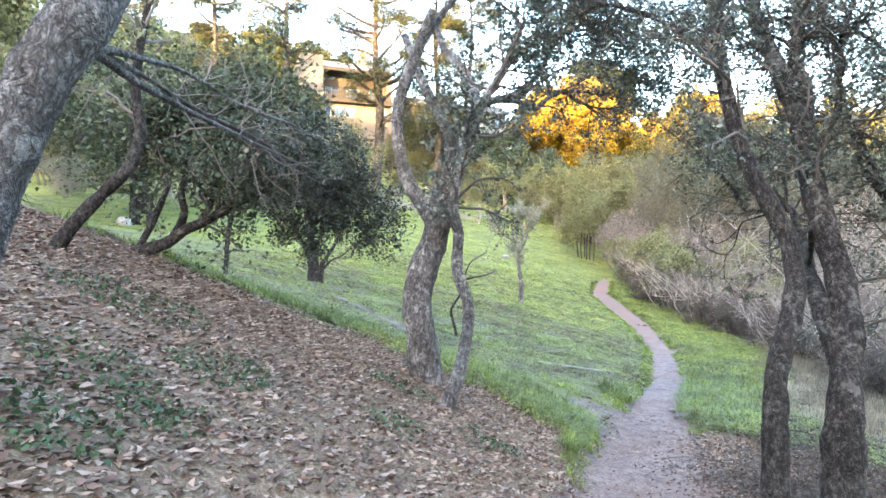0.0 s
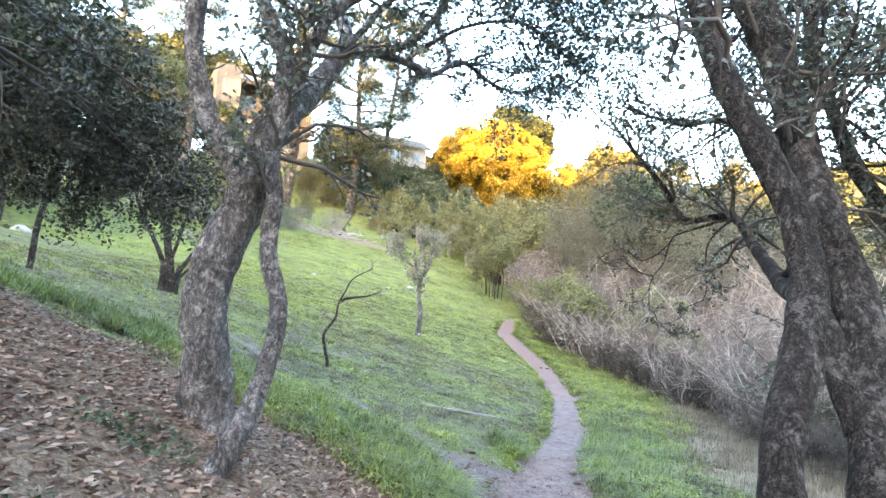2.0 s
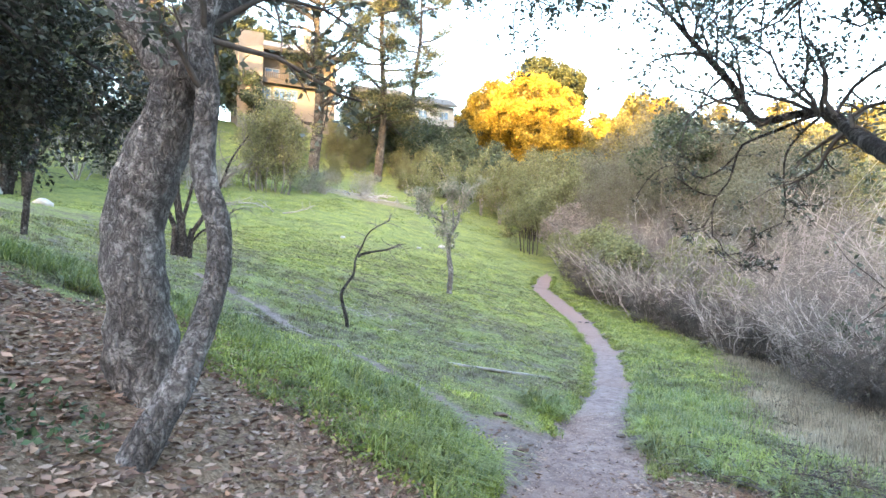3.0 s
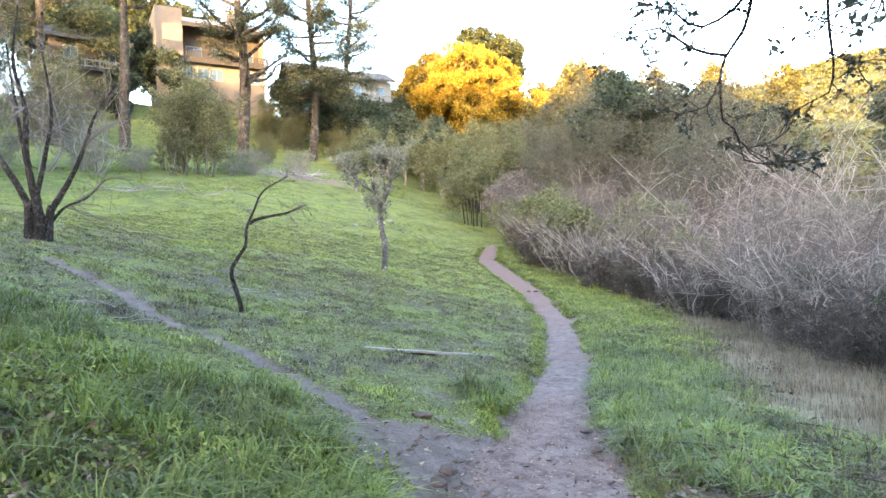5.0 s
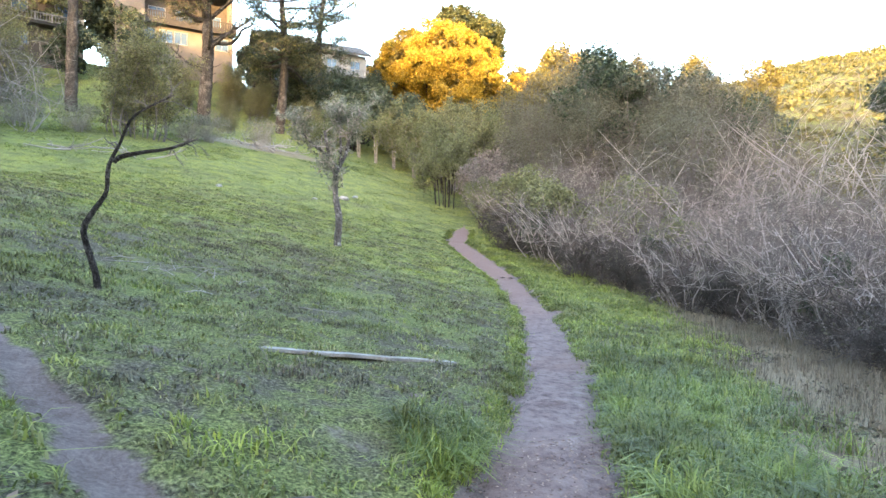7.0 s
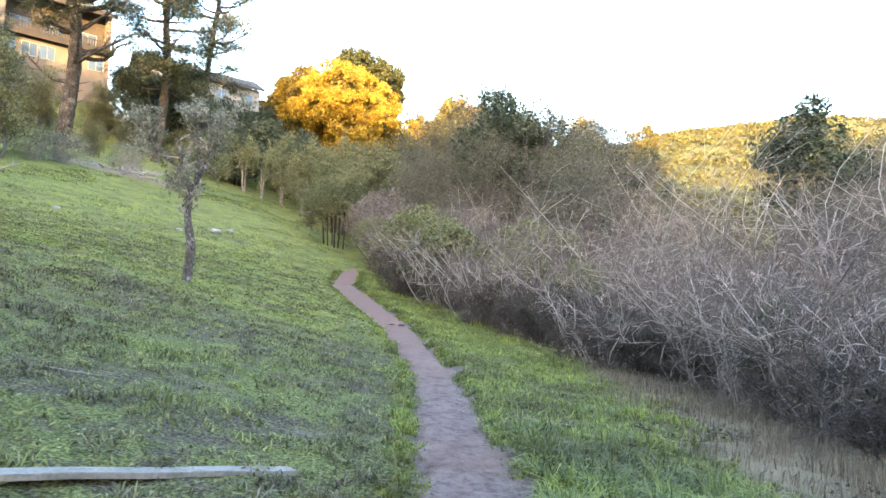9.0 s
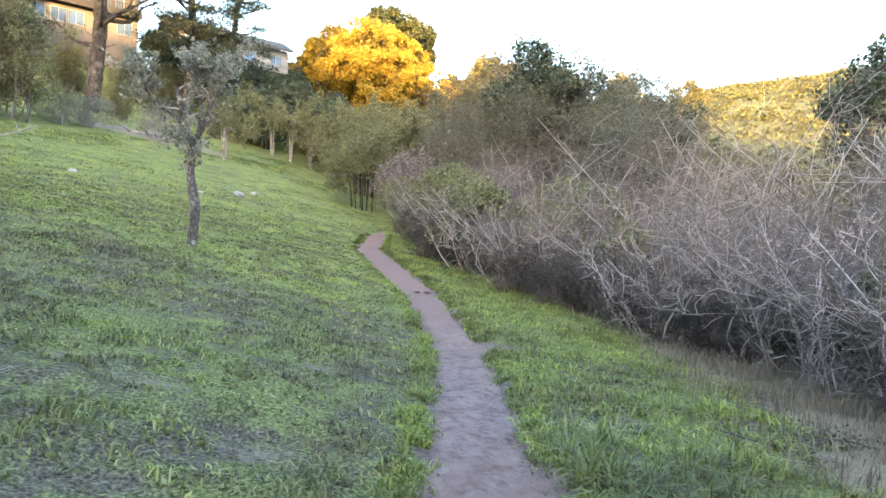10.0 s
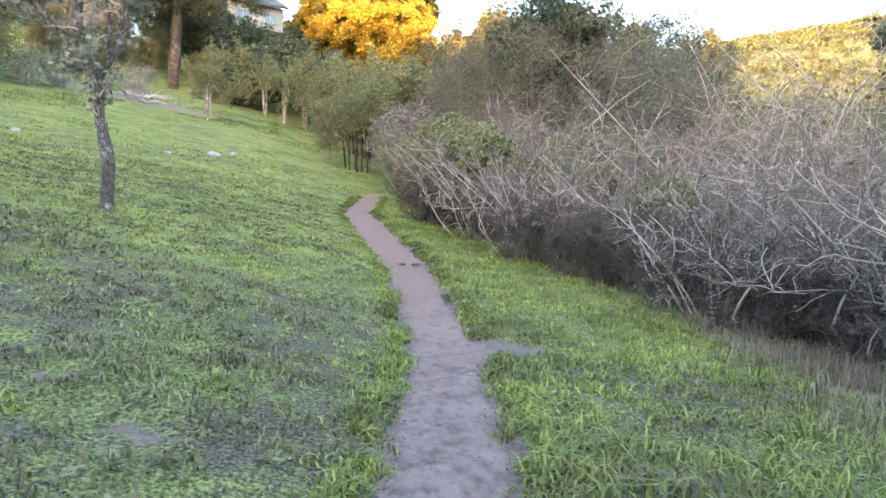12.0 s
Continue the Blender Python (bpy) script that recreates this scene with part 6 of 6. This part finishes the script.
def grow_grass():
    rng = np.random.default_rng(400)
    # short turf of the meadow
    x, y = sow(720000, (-9, 2), (13, 52), rng, 1.45)
    earth, litter, dry = zones(x, y)
    u = trail_u(x, y)
    clump, stand = cloud(x, y, 0.24, 1), cloud(x, y, 0.85, 2)
    verge = smooth(0.35, 0.8, u) * (1 - smooth(3.2, 4.2, u))
    fresh = freshness(x, y)
    bare = smooth(0.34, 0.62, 0.55 * clump + 0.45 * stand + 0.1 * fresh) + 0.6 * verge + 0.12 * fresh
    keep = (earth < 0.35) & (litter < 0.4) & (dry < 0.5) & (rng.uniform(0, 1, len(x)) < np.clip(bare, 0.05, 1) * (1 - smooth(26, 52, y)))
    x, y, u, clump, stand, verge, fresh = x[keep], y[keep], u[keep], clump[keep], stand[keep], verge[keep], fresh[keep]
    far = np.interp(y, [3, 12, 34, 52], [0.8, 1.0, 1.6, 2.2])
    lush = 0.55 * cloud(x, y, 1.9, 3) + 0.45 * cloud(x, y, 0.5, 4)
    tall = 1.0 + 0.9 * verge
    tuft = (0.35 + 1.6 * clump * (0.5 + 0.9 * stand)) * (1 - 0.35 * fresh)
    V, F = blades(np.stack([x, y, surface(x, y) - 0.01], 1), 0.05 * tall * tuft * far ** 0.5, rng, 0.006 * far, 1.6)
    right = lush + 0.5 * verge + 0.24 * fresh + rng.normal(0, 0.1, len(x)) > 0.66
    green = (lush + rng.normal(0, 0.1, len(x)) > 0.4) & ~right
    n = len(x)
    for name, pick, mat, lab in (("lush_grass", right, M["lush_grass"], "fresh bright green grass beside the path"), ("grass", green, M["grass"], "short green meadow grass"), ("thatch", ~(green | right), M["dull_grass"], "short dull grass and thatch of the meadow")):
        ids = np.nonzero(pick)[0]
        v = V.reshape(n, 5, 3)[ids].reshape(-1, 3)
        i = np.arange(len(ids))[:, None] * 5
        f = np.stack([i + [0, 1, 2], i + [0, 2, 3], i + [3, 2, 4]], 1).reshape(-1, 3)
        tagged(made(name, v, f, mat, shade=False), lab, "grass", kind="stuff")
    # long tussocks by the junction and along the right of the trail
    spots = []
    for cx, cy, rx, ry, n in [(0.6, 9.6, 1.6, 1.9, 420), (1.6, 8.4, 0.7, 1.4, 180), (1.7, 9.5, 0.5, 0.9, 160), (4.1, 11.3, 0.45, 0.8, 110), (3.55, 13.0, 0.35, 0.55, 90), (5.6, 10.5, 1.1, 2.4, 420), (6.9, 15.0, 0.8, 2.2, 120), (-2.5, 12, 2.0, 1.6, 380), (-5, 11, 2, 2, 200), (4.9, 11.0, 0.6, 2.0, 260), (5.7, 13.6, 0.7, 1.8, 320)]:
        a, r = rng.uniform(0, 2 * np.pi, n), rng.uniform(0, 1, n) ** 0.5
        spots.append(np.stack([cx + rx * r * np.cos(a), cy + ry * r * np.sin(a)], 1))
    S = np.concatenate(spots)
    earth, litter, dry = zones(S[:, 0], S[:, 1])
    S = S[(earth < 0.3) & (litter < 0.6)]
    per = 26
    Q = np.repeat(S, per, 0) + rng.normal(0, 0.04, (len(S) * per, 2))
    V, F = blades(np.stack([Q[:, 0], Q[:, 1], surface(Q[:, 0], Q[:, 1]) - 0.01], 1), np.repeat(rng.uniform(0.09, 0.27, len(S)), per), rng, 0.0052, 1.9)
    tagged(made("long_grass", V, F, M["tussock"], shade=False), "long lush green grass tussocks by the path", "grass", kind="stuff")
    # coarse tufts farther up the meadow
    x, y = sow(120000, (-20, 28), (14, 72), rng, 1.0)
    earth, _, dry = zones(x, y)
    k = (earth < 0.3) & (dry < 0.4) & (0.6 * cloud(x, y, 2.6, 21) + 0.4 * cloud(x, y, 0.7, 22) + rng.normal(0, 0.05, len(x)) > 0.56)
    x, y = x[k], y[k]
    V, F = blades(np.stack([x, y, surface(x, y) - 0.01], 1), 0.07 * np.interp(y, [30, 70], [0.9, 1.5]), rng, 0.014 * np.interp(y, [30, 70], [0.7, 1.8]), 1.7)
    tagged(made("far_grass", V, F, M["lush_grass"], shade=False), "coarse green tufts on the upper meadow", "grass", kind="stuff")
    # dark tufts that dot the turf
    n = 900
    tx, ty = sow(n, (-9, 9), (8, 34), rng, 1.2)
    earth, litter, _ = zones(tx, ty)
    k = (earth < 0.2) & (litter < 0.3)
    tx, ty = np.repeat(tx[k], 22), np.repeat(ty[k], 22)
    tx, ty = tx + rng.normal(0, 0.06, len(tx)), ty + rng.normal(0, 0.05, len(ty))
    V, F = blades(np.stack([tx, ty, surface(tx, ty) - 0.01], 1), 0.055 + 0 * tx, rng, 0.006 * np.interp(ty, [9, 34], [1, 2]), 1.7)
    tagged(made("tufts", V, F, M["grass"], shade=False), "small dull tufts dotted over the turf", "grass", kind="stuff")
    # grass that hangs over the trodden edges
    ye = rng.uniform(3.0, 42, 60000)
    sd = np.where(rng.uniform(0, 1, len(ye)) < 0.5, -1.0, 1.0)
    xe = np.interp(ye, STATION, LINE) + sd * (half_width(ye) + rng.normal(0.05, 0.08, len(ye)) + 0.09 * wobble(ye, 0 * ye, 2.6, 0.9 + 0.0))
    k = (litter_at(xe, ye) < 0.45) & (side_distance(xe, ye) > 0.35) & (np.hypot((xe - 2.7) / 1.1, (ye - 10.4) / 1.5) > 0.95) & (wobble(xe, ye, 3.7, 1.0) > -0.45) & (np.hypot((xe - 8.3) / 0.7, (ye - 22.05) / 0.4) > 1)
    xe, ye = xe[k], ye[k]
    V, F = blades(np.stack([xe, ye, surface(xe, ye) - 0.01], 1), 0.075 + 0 * xe, rng, 0.005 * np.interp(ye, [3, 40], [0.9, 2.4]), 1.4)
    tagged(made("verge_grass", V, F, M["lush_grass"], shade=False), "ragged grass along the path's edges", "grass", kind="stuff")
    # flat rosettes of weeds in the turf
    x, y = sow(75000, (-8, 8), (9.5, 40), rng, 1.3)
    earth, litter, dry = zones(x, y)
    k = (earth < 0.45) & (litter < 0.3) & (dry < 0.5) & (0.65 * cloud(x, y, 0.26, 13) + 0.35 * cloud(x, y, 1.2, 14) + rng.normal(0, 0.06, len(x)) > 0.53)
    x, y = x[k], y[k]
    C = np.stack([x, y, surface(x, y) + 0.022], 1)
    V, F = leaves(C, 0.066 * np.interp(y, [8, 20, 36], [0.7, 1.0, 1.5])[:, None], rng, 0.42, 0.0, 0.5)
    V = V.reshape(-1, 4, 3)
    V[:, :, 2] = C[:, None, 2] + (V[:, :, 2] - C[:, None, 2]) * 0.8
    fresh = (0.6 * cloud(x, y, 0.6, 11) + 0.4 * cloud(x, y, 2.2, 12) + rng.normal(0, 0.08, len(x)) > 0.5)
    for name, pick, mat, lab in (("rosettes", ~fresh, M["rosette"], "flat grey-green weed rosettes in the turf"), ("clover", fresh, M["grass"], "low leafy green clover in the turf")):
        v = V[pick]
        tagged(made(name, v.reshape(-1, 3), np.arange(len(v) * 4).reshape(-1, 4), mat, shade=False), lab, "plants", kind="stuff")
    # straw along the thicket
    x, y = sow(60000, (5, 5), (16, 44), rng, 1.2)
    _, _, dry = zones(x, y)
    k = rng.uniform(0, 1, len(x)) < dry
    x, y = x[k], y[k]
    V, F = blades(np.stack([x, y, surface(x, y) - 0.01], 1), 0.16 * np.interp(y, [5, 40], [0.9, 1.5]), rng, 0.005 * np.interp(y, [5, 40], [0.8, 2.5]), 0.9)
    tagged(made("dry_grass", V, F, M["dry_grass"], shade=False), "pale dry grass and straw at the thicket's edge", "grass", kind="stuff")

    # a haze of standing dead stalks between the grass and the thicket
    y = rng.uniform(9.5, 22, 26000)
    u = rng.uniform(1.9, 6.5, 26000)
    x = np.interp(y, STATION, LINE) + u
    k = rng.uniform(0, 1, 26000) < smooth(1.9, 3.6, u - 0.12 * (y - 9.5) + 0.9 * cloud(x, y, 0.9, 8)) * smooth(0.3, 0.75, cloud(x, y, 0.45, 9))
    x, y = x[k], y[k]
    V, F = blades(np.stack([x, y, surface(x, y) - 0.01], 1), 0.3 + 0 * x, rng, 0.0035, 0.7)
    tagged(made("dead_stalks", V, F, M["dry_grass"], shade=False), "thin standing dead stalks in the rough grass", "grass", kind="stuff")


def scatter_litter():
    rng = np.random.default_rng(410)
    x, y = sow(95000, (-6, 0.5), (6.5, 11.5), rng, 1.0)
    _, litter, _ = zones(x, y)
    k = rng.uniform(0, 1, len(x)) < litter * 1.1 - 0.1
    k |= rng.uniform(0, 1, len(x)) < 0.10 * (np.abs(trail_u(x, y)) < 2.2)
    x, y = x[k], y[k]
    C = np.stack([x, y, surface(x, y) + 0.012 + 0.01 * rng.uniform(0, 1, len(x))], 1)
    V, F = leaves(C, 0.078, rng, 0.5, 0.0, 0.6)
    V = V.reshape(-1, 4, 3)
    V[:, :, 2] = C[:, None, 2] + (V[:, :, 2] - C[:, None, 2]) * 0.45
    tagged(made("leaf_litter", V.reshape(-1, 3), F, M["dry_leaf"], shade=False), "carpet of fallen brown and tan oak leaves", "leaves", kind="stuff")


def cover_hill():
    """Scrub that covers the far hillside, in clumps."""
    rng = np.random.default_rng(420)
    n = 12000
    x, y = rng.uniform(60, 260, n), rng.uniform(40, 300, n)
    r = rng.uniform(0.6, 1.9, n)
    per = 14
    e = rng.normal(0, 1, (n, per, 3))
    e /= np.linalg.norm(e, axis=2, keepdims=True)
    e[..., 2] = np.abs(e[..., 2]) * 0.8
    C = np.stack([x, y, lie(x, y) + 1.6 * wobble(x, y, 0.11, 1.1) * smooth(60, 160, np.hypot(x, y))], 1)[:, None] + e * r[:, None, None]
    tagged(made("hill_scrub", *leaves(C.reshape(-1, 3), 0.8, rng, 0.7), M["scrub"], shade=False), "golden-brown scrub covering the far hillside", "scrub", kind="stuff")


cover_hill()


def creep(name, label, spots, size, material, seed, high=0.06):
    """Low leafy plants in patches (x, y, radius, count)."""
    rng = np.random.default_rng(seed)
    out = []
    for cx, cy, r, n in spots:
        a, d = rng.uniform(0, 2 * np.pi, n), r * rng.uniform(0, 1, n) ** 0.6
        x, y = cx + d * np.cos(a), cy + d * np.sin(a)
        out.append(np.stack([x, y, surface(x, y) + 0.015 + high * rng.uniform(0, 1, n)], 1))
    tagged(made(name, *leaves(np.concatenate(out), size, rng, 0.6, 0.0, 0.4), material, shade=False), label, "plants", kind="stuff")


def scatter_grit():
    """Small stones and crumbs of earth, thick along the path's edges."""
    rng = np.random.default_rng(440)
    n = 5200
    y = 3.0 + 30 * rng.uniform(0, 1, n) ** 1.6
    edge = rng.uniform(0, 1, n) < 0.7
    side = np.where(rng.uniform(0, 1, n) < 0.5, -1.0, 1.0)
    x = np.interp(y, STATION, LINE) + np.where(edge, side * (half_width(y) + rng.normal(-0.04, 0.09, n)), rng.uniform(-1, 1, n) * half_width(y))
    s = rng.uniform(0.003, 0.011, n) * np.where(edge, 1.3, 0.8)
    z = np.maximum(surface(x, y), trail_height(x, y) + 0.018 * (np.abs(trail_u(x, y)) < half_width(y)))
    C = np.stack([x, y, z], 1)
    corner = np.array([(1, 0, 0), (-0.5, 0.87, 0), (-0.5, -0.87, 0), (0, 0, 0.8)])
    V = C[:, None] + corner[None] * s[:, None, None] * rng.uniform(0.6, 1.4, (n, 4, 1))
    i = np.arange(n)[:, None] * 4
    F = np.stack([i + [0, 1, 3], i + [1, 2, 3], i + [2, 0, 3]], 1).reshape(-1, 3)
    tagged(made("grit", V.reshape(-1, 3), F, M["soil"], shade=False), "dark grit and crumbled earth along the path", "grit", kind="stuff")
    # pale chips and bits of leaf on the trodden ground by the junction
    n = 5200
    y = rng.uniform(5.5, 13.5, n)
    x = np.interp(y, STATION, LINE) + rng.normal(0, 0.55, n)
    k = zones(x, y)[0] > 0.4
    x, y = x[k], y[k]
    C = np.stack([x, y, np.maximum(surface(x, y), trail_height(x, y) + 0.02 * (np.abs(trail_u(x, y)) < half_width(y))) + 0.006], 1)
    V, F = leaves(C, 0.032, rng, 0.5, 0.0, 0.4)
    V = V.reshape(-1, 4, 3)
    V[:, :, 2] = C[:, None, 2] + (V[:, :, 2] - C[:, None, 2]) * 0.3
    tagged(made("chips", V.reshape(-1, 3), F, M["dry_leaf"], shade=False), "pale leaf bits and chips on the dirt", "leaves", kind="stuff")


scatter_grit()
creep("ground_ivy", "dark green creeping herbs in the leaf litter", [(-1.9, 2.7, 0.35, 260), (-1.7, 3.4, 0.3, 180), (-2.2, 3.6, 0.4, 240), (-1.8, 4.6, 0.4, 260), (-0.5, 5.2, 0.3, 120), (-3.0, 5.5, 0.7, 420), (0.35, 5.9, 0.3, 160), (-0.6, 6.7, 0.4, 200)], 0.045, M["herb"], 430)
creep("sprigs", "yellow-green leafy weeds among the rough grass", [(0.2, 9.4, 1.0, 2600), (1.2, 8.6, 0.8, 1900), (-0.6, 10.4, 1.1, 2400), (1.6, 10.0, 0.7, 1500), (-1.8, 11.2, 1.0, 1500), (5.3, 11.0, 0.6, 900), (6.0, 13.5, 0.7, 900)], 0.04, M["lush_grass"], 432, 0.1)
creep("dead_leaves", "brown dead leaves caught in the rough grass", [(0.0, 9.2, 0.9, 900), (1.0, 8.3, 0.8, 900), (-0.9, 10.0, 0.9, 700), (1.5, 9.4, 0.6, 500), (5.4, 10.2, 0.7, 500)], 0.05, M["dry_leaf"], 433, 0.07)
creep("weeds", "grey-green weeds standing in the rough grass", [(6.3, 11.9, 0.4, 260), (7.4, 13.4, 0.4, 220), (8.8, 14.8, 0.5, 220), (6.0, 10.8, 0.35, 220), (9.6, 17.2, 0.4, 160)], 0.05, M["dull_grass"], 431, 0.16)
grow_grass()
scatter_litter()
